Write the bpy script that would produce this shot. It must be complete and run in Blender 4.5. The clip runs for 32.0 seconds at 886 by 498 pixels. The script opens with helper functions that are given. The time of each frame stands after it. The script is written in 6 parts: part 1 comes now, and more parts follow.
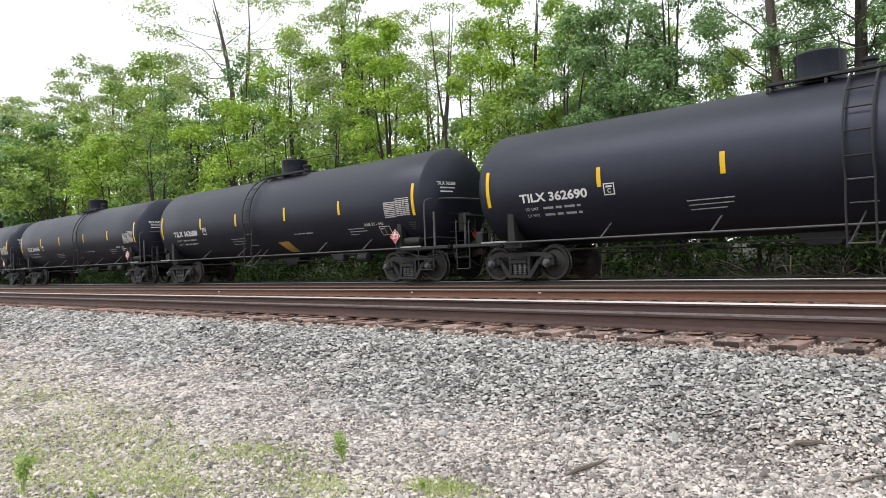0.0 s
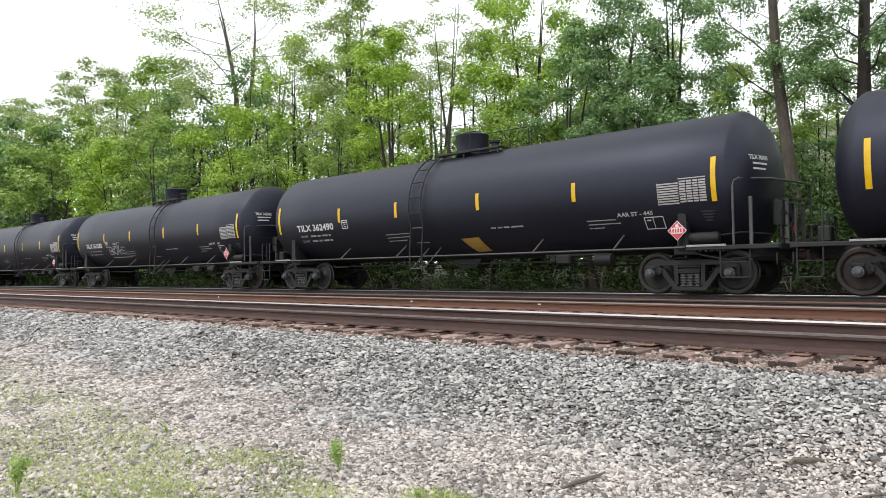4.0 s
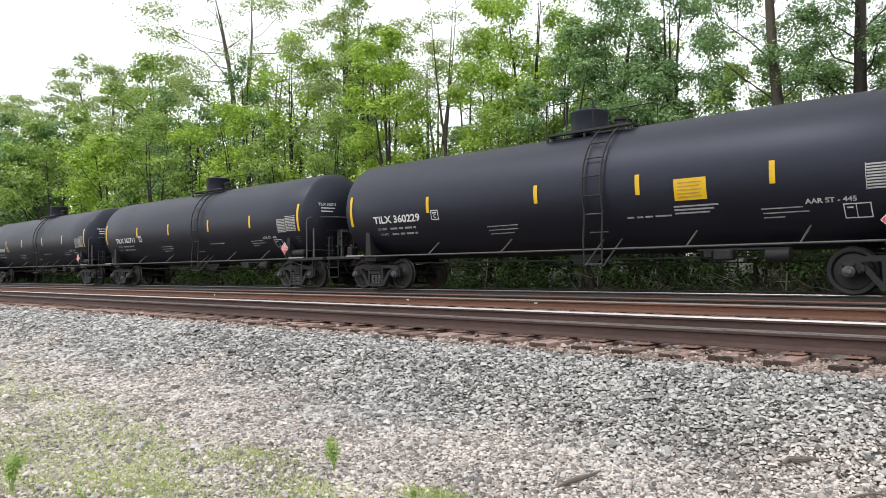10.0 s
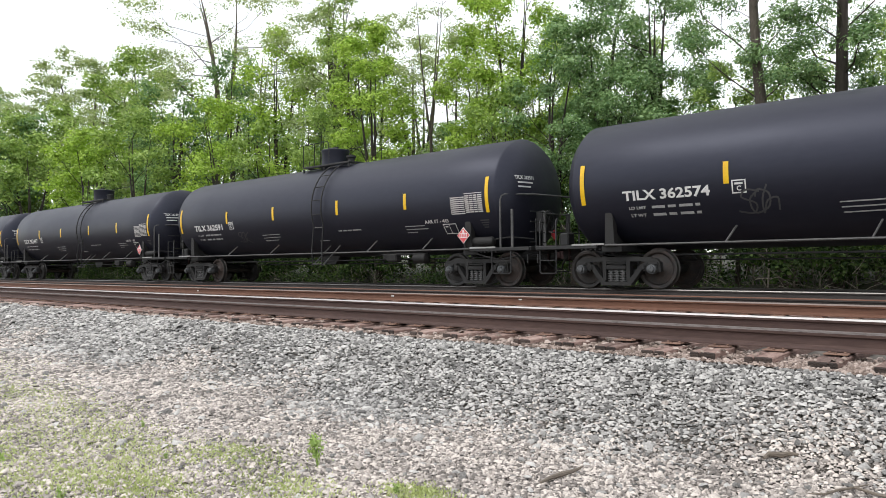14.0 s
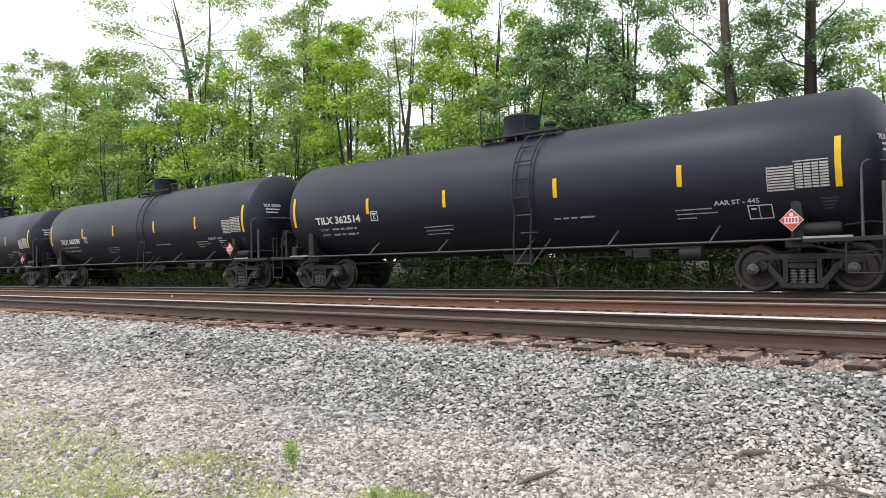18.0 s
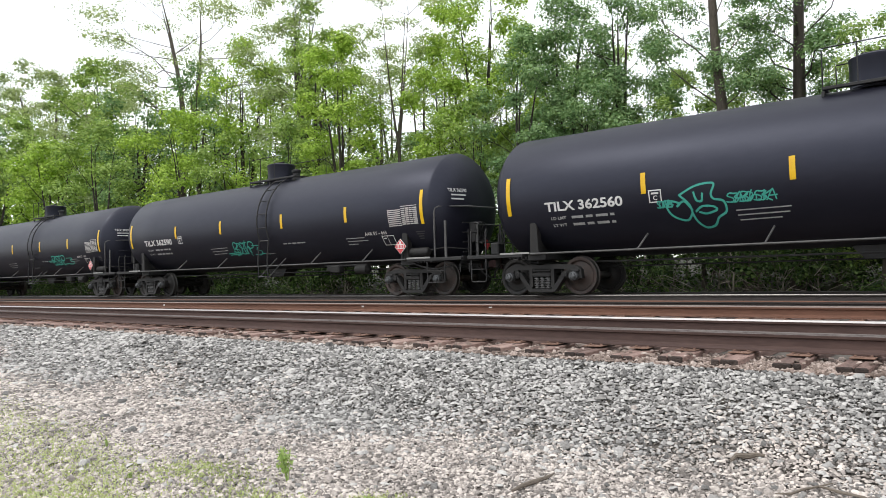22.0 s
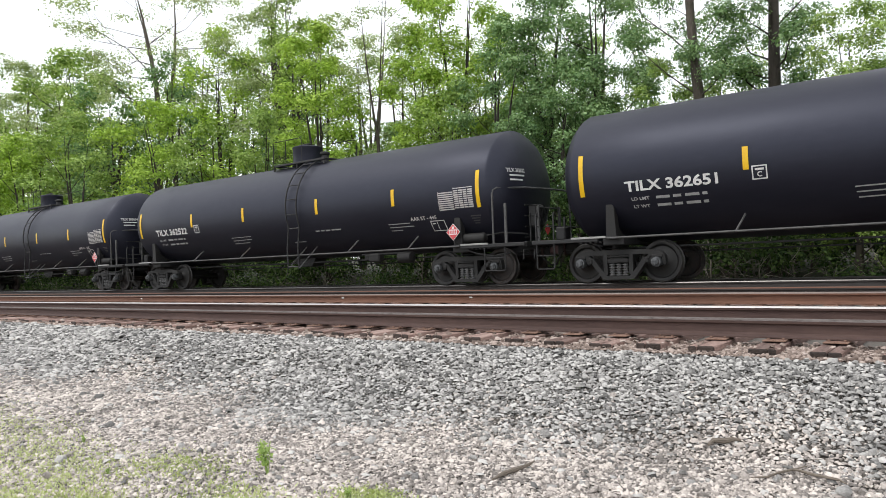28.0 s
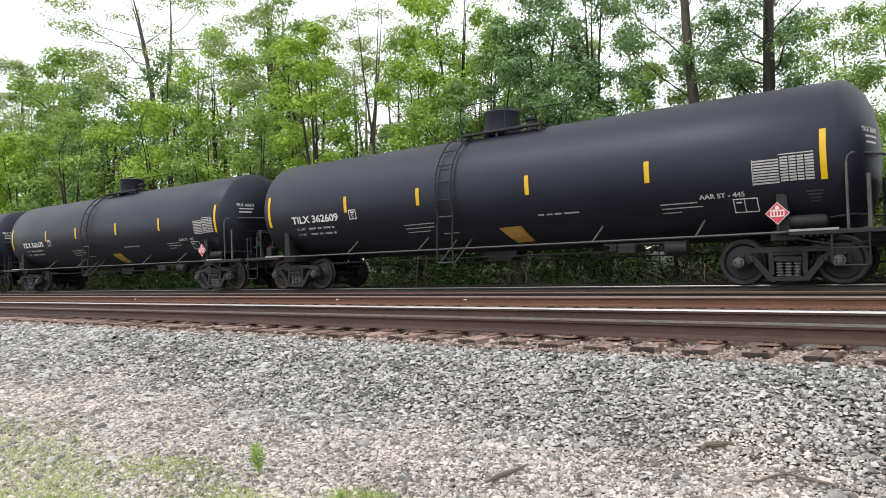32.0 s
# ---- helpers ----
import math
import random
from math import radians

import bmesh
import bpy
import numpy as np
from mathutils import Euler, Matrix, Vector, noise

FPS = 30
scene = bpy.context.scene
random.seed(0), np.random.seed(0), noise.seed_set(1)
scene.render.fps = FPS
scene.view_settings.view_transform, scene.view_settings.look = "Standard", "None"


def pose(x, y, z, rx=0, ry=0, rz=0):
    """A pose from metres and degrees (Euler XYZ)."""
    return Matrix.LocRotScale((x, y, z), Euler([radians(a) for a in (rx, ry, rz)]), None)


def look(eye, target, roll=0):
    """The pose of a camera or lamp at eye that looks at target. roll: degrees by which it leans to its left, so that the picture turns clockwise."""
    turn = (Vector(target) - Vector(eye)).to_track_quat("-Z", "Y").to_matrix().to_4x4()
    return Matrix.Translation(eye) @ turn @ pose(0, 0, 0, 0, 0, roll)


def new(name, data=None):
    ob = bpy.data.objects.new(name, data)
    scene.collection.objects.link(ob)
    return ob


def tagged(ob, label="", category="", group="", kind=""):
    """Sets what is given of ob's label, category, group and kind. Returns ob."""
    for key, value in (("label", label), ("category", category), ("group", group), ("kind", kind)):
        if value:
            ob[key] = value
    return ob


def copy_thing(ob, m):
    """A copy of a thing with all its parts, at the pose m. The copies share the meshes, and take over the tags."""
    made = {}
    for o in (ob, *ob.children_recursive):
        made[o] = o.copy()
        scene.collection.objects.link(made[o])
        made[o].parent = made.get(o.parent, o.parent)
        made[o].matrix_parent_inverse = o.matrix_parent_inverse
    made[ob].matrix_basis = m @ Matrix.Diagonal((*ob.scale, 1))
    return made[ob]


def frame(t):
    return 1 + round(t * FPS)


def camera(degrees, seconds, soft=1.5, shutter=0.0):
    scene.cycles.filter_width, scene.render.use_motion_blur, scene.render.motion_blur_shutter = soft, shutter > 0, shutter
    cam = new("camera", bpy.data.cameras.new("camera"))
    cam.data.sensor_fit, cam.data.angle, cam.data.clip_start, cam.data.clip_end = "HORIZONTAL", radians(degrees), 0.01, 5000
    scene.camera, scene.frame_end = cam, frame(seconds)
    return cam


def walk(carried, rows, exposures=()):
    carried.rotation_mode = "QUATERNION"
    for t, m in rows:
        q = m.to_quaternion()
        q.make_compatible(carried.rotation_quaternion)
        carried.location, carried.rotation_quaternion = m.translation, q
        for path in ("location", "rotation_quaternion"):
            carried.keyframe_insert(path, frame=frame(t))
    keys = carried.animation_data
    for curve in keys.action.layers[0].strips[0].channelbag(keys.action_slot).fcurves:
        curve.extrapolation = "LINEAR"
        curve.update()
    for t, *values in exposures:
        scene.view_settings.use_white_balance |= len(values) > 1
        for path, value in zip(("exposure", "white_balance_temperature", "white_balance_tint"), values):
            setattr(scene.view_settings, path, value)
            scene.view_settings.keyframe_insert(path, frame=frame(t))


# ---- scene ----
# ---------------------------------------------------------------- camera
EYE = 0.617
# seconds, x, y, yaw to the left of +y, pitch up, roll
PATH = [
    (0.0, 0.000, 0.000, 42.46, 0.90, -2.04),
    (0.5, 0.000, 0.000, 42.62, 0.79, -1.84),
    (1.0, 0.000, 0.000, 42.67, 0.62, -1.25),
    (1.5, 0.000, 0.000, 42.81, 1.23, -0.73),
    (2.0, 0.000, 0.000, 42.45, 1.21, -0.58),
    (2.5, 0.000, 0.000, 42.74, 1.13, -0.97),
    (3.0, 0.000, 0.000, 42.53, 1.36, -1.00),
    (3.5, 0.000, 0.000, 42.75, 1.42, -0.94),
    (4.0, 0.000, 0.000, 42.48, 1.67, -0.92),
    (4.5, 0.000, 0.000, 42.18, 1.83, -0.87),
    (6.5, 0.000, 0.000, 41.80, 1.59, -0.72),
    (7.0, 0.000, 0.000, 41.82, 1.58, -0.96),
    (7.5, 0.000, 0.000, 42.16, 1.24, -0.55),
    (8.0, 0.000, 0.000, 42.58, 1.27, -0.61),
    (8.5, 0.000, 0.000, 42.60, 1.45, -0.11),
    (9.0, 0.000, 0.000, 42.62, 1.15, -0.83),
    (9.5, 0.000, 0.001, 42.58, 0.98, -0.74),
    (10.0, 0.001, 0.003, 42.21, 1.54, -0.75),
    (10.5, 0.001, 0.004, 41.56, 1.73, -0.66),
    (11.0, 0.002, 0.006, 41.77, 1.26, -0.68),
    (11.5, 0.002, 0.007, 41.10, 1.28, -0.80),
    (12.0, 0.002, 0.008, 41.30, 1.14, -0.35),
    (12.5, 0.003, 0.010, 41.39, 1.16, -0.21),
    (13.0, 0.003, 0.011, 41.35, 1.15, -0.62),
    (13.5, 0.003, 0.012, 41.02, 1.26, -0.44),
    (15.5, 0.005, 0.018, 41.22, 0.99, -1.30),
    (16.0, 0.005, 0.019, 41.06, 1.27, -1.30),
    (16.5, 0.006, 0.021, 40.40, 1.91, -1.14),
    (17.0, 0.006, 0.022, 39.81, 1.95, -0.62),
    (17.5, 0.006, 0.023, 39.55, 1.66, -0.89),
    (18.0, 0.007, 0.025, 39.20, 1.43, -1.08),
    (18.5, 0.007, 0.026, 39.05, 1.70, -0.88),
    (19.0, 0.007, 0.028, 39.19, 1.76, -1.09),
    (19.5, 0.008, 0.029, 38.71, 2.17, -0.99),
    (20.0, 0.008, 0.030, 38.89, 2.06, -1.10),
    (20.5, 0.009, 0.032, 38.74, 1.93, -1.33),
    (21.0, 0.009, 0.033, 38.44, 2.18, -1.42),
    (21.5, 0.009, 0.034, 38.49, 2.12, -1.51),
    (22.0, 0.010, 0.036, 38.64, 1.92, -1.63),
    (22.5, 0.010, 0.037, 39.18, 1.65, -1.96),
    (23.0, 0.010, 0.038, 39.21, 1.27, -2.69),
    (23.5, 0.011, 0.040, 39.40, 0.79, -3.36),
    (24.0, 0.011, 0.041, 39.60, 0.39, -2.76),
    (24.5, 0.012, 0.043, 39.14, 0.71, -2.18),
    (25.0, 0.012, 0.044, 38.59, 1.13, -1.98),
    (25.5, 0.012, 0.045, 38.44, 1.09, -1.95),
    (27.5, 0.014, 0.051, 37.53, 1.17, -2.20),
    (28.0, 0.014, 0.052, 37.09, 1.08, -2.23),
    (28.5, 0.015, 0.054, 37.01, 1.24, -2.22),
    (29.0, 0.015, 0.055, 37.03, 1.21, -2.09),
    (29.5, 0.015, 0.055, 37.21, 1.26, -2.34),
    (30.0, 0.015, 0.055, 36.74, 1.28, -2.54),
    (30.5, 0.015, 0.055, 36.71, 1.36, -2.37),
    (31.0, 0.015, 0.055, 36.86, 1.29, -2.09),
    (31.5, 0.015, 0.055, 36.68, 1.07, -1.98),
    (32.0, 0.015, 0.055, 36.68, 1.25, -1.90),
]


def handheld(x, y, yaw, pitch, roll):
    a, b = radians(yaw), radians(pitch)
    ahead = Vector((-math.sin(a) * math.cos(b), math.cos(a) * math.cos(b), math.sin(b)))
    eye = Vector((x, y, EYE))
    return look(eye, eye + 2 * ahead, roll)


cam = camera(63.9, 32.0, soft=0.85)
walk(cam, [(t, handheld(x, y, yaw, pitch, roll)) for t, x, y, yaw, pitch, roll in PATH], exposures=[(0.0, 0.13), (32.0, 0.13)])

# ---------------------------------------------------------------- light: a bright overcast day
world = bpy.data.worlds.new("overcast_sky")
scene.world = world
world.use_nodes = True
wn, wl = world.node_tree.nodes, world.node_tree.links
wn.clear()
sky = wn.new("ShaderNodeTexSky")
sky.sky_type, sky.sun_disc = "NISHITA", False
sky.sun_elevation, sky.sun_rotation = radians(55), radians(-150)
sky_bg = wn.new("ShaderNodeBackground")
sky_bg.inputs["Strength"].default_value = 0.05
cloud_noise = wn.new("ShaderNodeTexNoise")
cloud_noise.inputs["Scale"].default_value = 1.6
cloud_noise.inputs["Detail"].default_value = 4
cloud_ramp = wn.new("ShaderNodeValToRGB")
cloud_ramp.color_ramp.elements[0].position, cloud_ramp.color_ramp.elements[0].color = 0.3, (0.90, 0.90, 0.90, 1)
cloud_ramp.color_ramp.elements[1].position, cloud_ramp.color_ramp.elements[1].color = 0.7, (1.0, 0.99, 0.968, 1)
cloud_bg = wn.new("ShaderNodeBackground")
cloud_bg.inputs["Strength"].default_value = 1.22
sky_add = wn.new("ShaderNodeAddShader")
sky_out = wn.new("ShaderNodeOutputWorld")
sky_xyz = wn.new("ShaderNodeTexCoord")
wl.new(sky_xyz.outputs["Generated"], cloud_noise.inputs["Vector"])
wl.new(cloud_noise.outputs["Fac"], cloud_ramp.inputs["Fac"])
wl.new(cloud_ramp.outputs["Color"], cloud_bg.inputs["Color"])
wl.new(sky.outputs["Color"], sky_bg.inputs["Color"])
wl.new(sky_bg.outputs[0], sky_add.inputs[0])
wl.new(cloud_bg.outputs[0], sky_add.inputs[1])
wl.new(sky_add.outputs[0], sky_out.inputs["Surface"])

sun = new("sun", bpy.data.lights.new("sun", "SUN"))
sun.data.energy, sun.data.angle, sun.data.color = 1.35, radians(18), (1.0, 0.97, 0.92)
sun.matrix_world = look((0, 0, 40), (0.29, 0.5, 39.18))


# ---------------------------------------------------------------- materials
def material(name, colours, rough=0.7, metal=0.0, scale=6.0, fine=60.0, bump=0.2, island=0.0, per_object=0.0, spec=0.5, coat=0.0, bump_scale=None, stretch=(1, 1, 1), space="Object"):
    """Colours run along a large noise, broken up by a fine one."""
    m = bpy.data.materials.new(name)
    m.use_nodes = True
    n, l = m.node_tree.nodes, m.node_tree.links
    b = n["Principled BSDF"]
    tc = n.new("ShaderNodeTexCoord")
    mp = n.new("ShaderNodeMapping")
    mp.inputs["Scale"].default_value = stretch
    l.new(tc.outputs[space], mp.inputs["Vector"])
    big, small = n.new("ShaderNodeTexNoise"), n.new("ShaderNodeTexNoise")
    big.inputs["Scale"].default_value, big.inputs["Detail"].default_value = scale, 6
    small.inputs["Scale"].default_value, small.inputs["Detail"].default_value = fine, 4
    for t in (big, small):
        l.new(mp.outputs["Vector"], t.inputs["Vector"])
    mix = n.new("ShaderNodeMath")
    mix.operation = "MULTIPLY_ADD"
    mix.inputs[1].default_value = 0.45
    l.new(small.outputs["Fac"], mix.inputs[0])
    half = n.new("ShaderNodeMath")
    half.operation = "MULTIPLY"
    half.inputs[1].default_value = 0.55
    l.new(big.outputs["Fac"], half.inputs[0])
    l.new(half.outputs[0], mix.inputs[2])
    fac = mix.outputs[0]
    if island or per_object:
        src = n.new("ShaderNodeNewGeometry").outputs["Random Per Island"] if island else n.new("ShaderNodeObjectInfo").outputs["Random"]
        shift = n.new("ShaderNodeMath")
        shift.operation = "MULTIPLY_ADD"
        shift.inputs[1].default_value = island or per_object
        l.new(src, shift.inputs[0])
        off = n.new("ShaderNodeMath")
        off.operation = "SUBTRACT"
        off.inputs[1].default_value = (island or per_object) / 2
        l.new(fac, off.inputs[0])
        l.new(off.outputs[0], shift.inputs[2])
        fac = shift.outputs[0]
    ramp = n.new("ShaderNodeValToRGB")
    els = ramp.color_ramp.elements
    while len(els) < len(colours):
        els.new(0.5)
    for i, c in enumerate(colours):
        els[i].position = 0.25 + 0.5 * i / max(1, len(colours) - 1)
        els[i].color = (*c, 1)
    l.new(fac, ramp.inputs["Fac"])
    l.new(ramp.outputs["Color"], b.inputs["Base Color"])
    b.inputs["Metallic"].default_value = metal
    b.inputs["Specular IOR Level"].default_value = spec
    b.inputs["Coat Weight"].default_value = coat
    rr = n.new("ShaderNodeMapRange")
    rr.inputs["To Min"].default_value, rr.inputs["To Max"].default_value = max(0.05, rough - 0.1), min(1, rough + 0.1)
    l.new(big.outputs["Fac"], rr.inputs["Value"])
    l.new(rr.outputs[0], b.inputs["Roughness"])
    if bump:
        bp = n.new("ShaderNodeBump")
        bp.inputs["Strength"].default_value, bp.inputs["Distance"].default_value = bump, 0.01
        src = small
        if bump_scale:
            src = n.new("ShaderNodeTexNoise")
            src.inputs["Scale"].default_value = bump_scale
            l.new(mp.outputs["Vector"], src.inputs["Vector"])
        l.new(src.outputs["Fac"], bp.inputs["Height"])
        l.new(bp.outputs["Normal"], b.inputs["Normal"])
    return m


def leaf_material(name, dark, mid, light, glow=0.45):
    m = bpy.data.materials.new(name)
    m.use_nodes = True
    n, l = m.node_tree.nodes, m.node_tree.links
    b = n["Principled BSDF"]
    g = n.new("ShaderNodeNewGeometry")
    tc = n.new("ShaderNodeTexCoord")
    nz = n.new("ShaderNodeTexNoise")
    nz.inputs["Scale"].default_value = 0.9
    l.new(tc.outputs["Object"], nz.inputs["Vector"])
    mx = n.new("ShaderNodeMath")
    mx.operation = "MULTIPLY_ADD"
    mx.inputs[1].default_value = 0.5
    l.new(g.outputs["Random Per Island"], mx.inputs[0])
    l.new(nz.outputs["Fac"], mx.inputs[2])
    ramp = n.new("ShaderNodeValToRGB")
    ramp.color_ramp.elements.new(0.6)
    for e, p, c in zip(ramp.color_ramp.elements, (0.35, 0.72, 1.0), (dark, mid, light)):
        e.position, e.color = p, (*c, 1)
    l.new(mx.outputs[0], ramp.inputs["Fac"])
    l.new(ramp.outputs["Color"], b.inputs["Base Color"])
    b.inputs["Roughness"].default_value = 0.6
    b.inputs["Specular IOR Level"].default_value = 0.12
    tr = n.new("ShaderNodeBsdfTranslucent")
    warm = n.new("ShaderNodeMixRGB")
    warm.blend_type = "MULTIPLY"
    warm.inputs["Fac"].default_value = 1
    warm.inputs["Color2"].default_value = (1.0, 1.1, 0.5, 1)
    l.new(ramp.outputs["Color"], warm.inputs["Color1"])
    l.new(warm.outputs["Color"], tr.inputs["Color"])
    ms = n.new("ShaderNodeMixShader")
    ms.inputs["Fac"].default_value = glow
    l.new(b.outputs[0], ms.inputs[1])
    l.new(tr.outputs[0], ms.inputs[2])
    l.new(ms.outputs[0], n["Material Output"].inputs["Surface"])
    return m


TANK = material("tank_black_paint", [(0.0066, 0.0066, 0.0110), (0.0098, 0.0098, 0.0155), (0.0150, 0.0149, 0.0220)], rough=0.48, scale=0.7, fine=9, bump=0.03, spec=0.47, stretch=(0.35, 1, 1))
TANK.node_tree.nodes["Principled BSDF"].inputs["Specular Tint"].default_value = (0.74, 0.79, 1.0, 1)
FRAME = material("sooty_black_steel", [(0.0066, 0.0067, 0.0075), (0.0120, 0.0120, 0.0128), (0.0250, 0.0236, 0.0228)], rough=0.65, scale=3, fine=30, bump=0.15)
GREYSTEEL = material("worn_grey_steel", [(0.03, 0.03, 0.03), (0.06, 0.06, 0.06), (0.11, 0.108, 0.105)], rough=0.55, scale=4, fine=40, bump=0.1)
CRIBSTONE = material("rusty_fine_ballast", [(0.13, 0.095, 0.078), (0.22, 0.168, 0.14), (0.33, 0.262, 0.225), (0.46, 0.38, 0.335)], rough=0.9, scale=1.2, fine=70, bump=0.5, island=0.6)
CAST = material("dusty_cast_steel", [(0.0055, 0.0054, 0.0056), (0.0105, 0.0101, 0.0100), (0.023, 0.0212, 0.020)], rough=0.7, scale=5, fine=40, bump=0.3)
WHEEL = material("dark_wheel_steel", [(0.005, 0.0047, 0.0045), (0.009, 0.0084, 0.008), (0.016, 0.0138, 0.0125), (0.042, 0.027, 0.022)], rough=0.6, scale=5, fine=30, bump=0.15, per_object=0.45)
RIM = material("tread_steel", [(0.03, 0.029, 0.028), (0.055, 0.053, 0.05), (0.09, 0.086, 0.082)], rough=0.45, metal=0.6, scale=6, bump=0.05)
BEARING = material("grey_bearing_steel", [(0.04, 0.042, 0.044), (0.085, 0.09, 0.094), (0.15, 0.155, 0.16)], rough=0.5, metal=0.3, scale=8, bump=0.1)
PLATFORM = material("galvanised_edge_steel", [(0.18, 0.18, 0.18), (0.28, 0.28, 0.27), (0.38, 0.38, 0.37)], rough=0.55, scale=6, bump=0.1)
YELLOW = material("yellow_reflective_sheet", [(0.58, 0.33, 0.004), (0.70, 0.43, 0.006), (0.78, 0.51, 0.012)], rough=0.35, scale=5, bump=0.02)
OCHRE = material("faded_ochre_decal", [(0.30, 0.17, 0.03), (0.42, 0.25, 0.05), (0.5, 0.32, 0.09)], rough=0.5, scale=5, bump=0.02)
WHITE = material("white_stencil_paint", [(0.45, 0.45, 0.45), (0.62, 0.62, 0.61), (0.75, 0.75, 0.74)], rough=0.6, scale=5, bump=0.02)
PALE = material("pale_worn_stencil", [(0.22, 0.22, 0.22), (0.33, 0.33, 0.33), (0.46, 0.46, 0.45)], rough=0.6, scale=8, bump=0.02)
TEAL = material("teal_spray_paint", [(0.03, 0.25, 0.20), (0.05, 0.36, 0.29), (0.10, 0.48, 0.38)], rough=0.5, scale=8, bump=0.02)
GREYSPRAY = material("grey_spray_paint", [(0.028, 0.028, 0.031), (0.045, 0.045, 0.048), (0.07, 0.07, 0.073)], rough=0.5, scale=8, bump=0.02)
PANELGREY = material("grey_panel_stencil", [(0.28, 0.27, 0.265), (0.43, 0.415, 0.405), (0.55, 0.535, 0.525)], rough=0.6, scale=8, bump=0.02)
# brush greens darkened to hold the wood's shade seen beneath the train
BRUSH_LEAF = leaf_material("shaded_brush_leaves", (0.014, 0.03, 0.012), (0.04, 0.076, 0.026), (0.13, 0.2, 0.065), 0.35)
WHITESPRAY = material("white_spray_paint", [(0.28, 0.28, 0.3), (0.42, 0.42, 0.44), (0.55, 0.55, 0.56)], rough=0.5, scale=8, bump=0.02)
RED = material("red_placard", [(0.42, 0.03, 0.04), (0.55, 0.05, 0.06), (0.62, 0.1, 0.1)], rough=0.45, scale=6, bump=0.02)
REDSTEEL = material("rust_red_steel", [(0.022, 0.010, 0.010), (0.040, 0.016, 0.016), (0.06, 0.026, 0.023)], rough=0.7, scale=6, bump=0.2)
RUST = material("brown_rail_rust", [(0.042, 0.024, 0.021), (0.069, 0.041, 0.035), (0.108, 0.066, 0.056)], rough=0.85, scale=3, fine=45, bump=0.3, stretch=(0.15, 1, 1))
RUST_RED = material("red_rail_rust", [(0.082, 0.038, 0.024), (0.13, 0.061, 0.038), (0.185, 0.090, 0.058)], rough=0.85, scale=3, fine=45, bump=0.3, stretch=(0.15, 1, 1))
BLACKRAIL = material("sooty_rail", [(0.024, 0.0204, 0.0192), (0.042, 0.036, 0.0336), (0.066, 0.0564, 0.0516)], rough=0.8, scale=3, fine=45, bump=0.3, stretch=(0.15, 1, 1))
WORNHEAD = material("mottled_rail_head", [(0.02, 0.016, 0.014), (0.09, 0.077, 0.073), (0.135, 0.118, 0.112), (0.16, 0.14, 0.134), (0.20, 0.175, 0.168)], rough=0.75, metal=0.0, spec=0.2, scale=30, fine=90, bump=0.2, stretch=(0.25, 1, 1))
SPRINGSTEEL = material("spring_steel", [(0.05, 0.05, 0.05), (0.10, 0.10, 0.10), (0.16, 0.16, 0.158)], rough=0.5, scale=5, fine=30, bump=0.1)
POLISHED = material("polished_rail_head", [(0.38, 0.36, 0.352), (0.47, 0.45, 0.44), (0.54, 0.52, 0.51)], rough=0.45, metal=0.25, scale=4, bump=0.03, stretch=(0.1, 1, 1))
DULLHEAD = material("dull_rail_head", [(0.15, 0.11, 0.095), (0.21, 0.16, 0.14), (0.27, 0.21, 0.185)], rough=0.6, metal=0.1, scale=9, bump=0.05, stretch=(0.1, 1, 1))
MIRRORHEAD = material("shiny_rail_head", [(0.10, 0.095, 0.09), (0.14, 0.135, 0.13), (0.19, 0.18, 0.175)], rough=0.3, metal=0.95, scale=4, bump=0.03, stretch=(0.1, 1, 1))
TIE = material("weathered_tie_wood", [(0.085, 0.054, 0.046), (0.18, 0.116, 0.097), (0.28, 0.186, 0.157), (0.40, 0.285, 0.245)], rough=0.9, scale=4, fine=30, bump=0.8, per_object=0.4, stretch=(3, 0.5, 3))
TIE_END = material("dark_tie_end_grain", [(0.02, 0.015, 0.013), (0.045, 0.033, 0.028), (0.09, 0.066, 0.057)], rough=0.95, scale=9, fine=60, bump=1.0, per_object=0.3, stretch=(1, 1, 3))
PLATE = material("rusty_tie_plate", [(0.11, 0.062, 0.044), (0.18, 0.105, 0.075), (0.26, 0.16, 0.12)], rough=0.85, scale=6, fine=50, bump=0.3, per_object=0.2)
STONE = material("crushed_ballast", [(0.115, 0.112, 0.107), (0.203, 0.197, 0.188), (0.283, 0.275, 0.262), (0.34, 0.331, 0.316), (0.415, 0.404, 0.386), (0.54, 0.523, 0.50)], rough=0.85, scale=1.2, fine=70, bump=0.5, island=0.62)
BROWNSTONE = material("pinkish_fine_ballast", [(0.154, 0.138, 0.126), (0.269, 0.242, 0.220), (0.365, 0.328, 0.299), (0.442, 0.397, 0.362), (0.538, 0.484, 0.441), (0.691, 0.622, 0.567)], rough=0.9, scale=1.2, fine=70, bump=0.5, island=0.62)
BARK = material("grey_brown_bark", [(0.045, 0.036, 0.028), (0.09, 0.075, 0.06), (0.16, 0.14, 0.115)], rough=0.95, scale=5, fine=22, bump=1.0, stretch=(1, 1, 0.25))
DARKBARK = material("dark_bark", [(0.02, 0.016, 0.013), (0.045, 0.037, 0.03), (0.08, 0.066, 0.055)], rough=0.95, scale=5, fine=22, bump=1.0, stretch=(1, 1, 0.25))
TWIG = material("dead_twigs", [(0.05, 0.044, 0.034), (0.15, 0.132, 0.105), (0.36, 0.325, 0.27)], rough=0.9, scale=4, fine=30, bump=0.3, island=0.6)
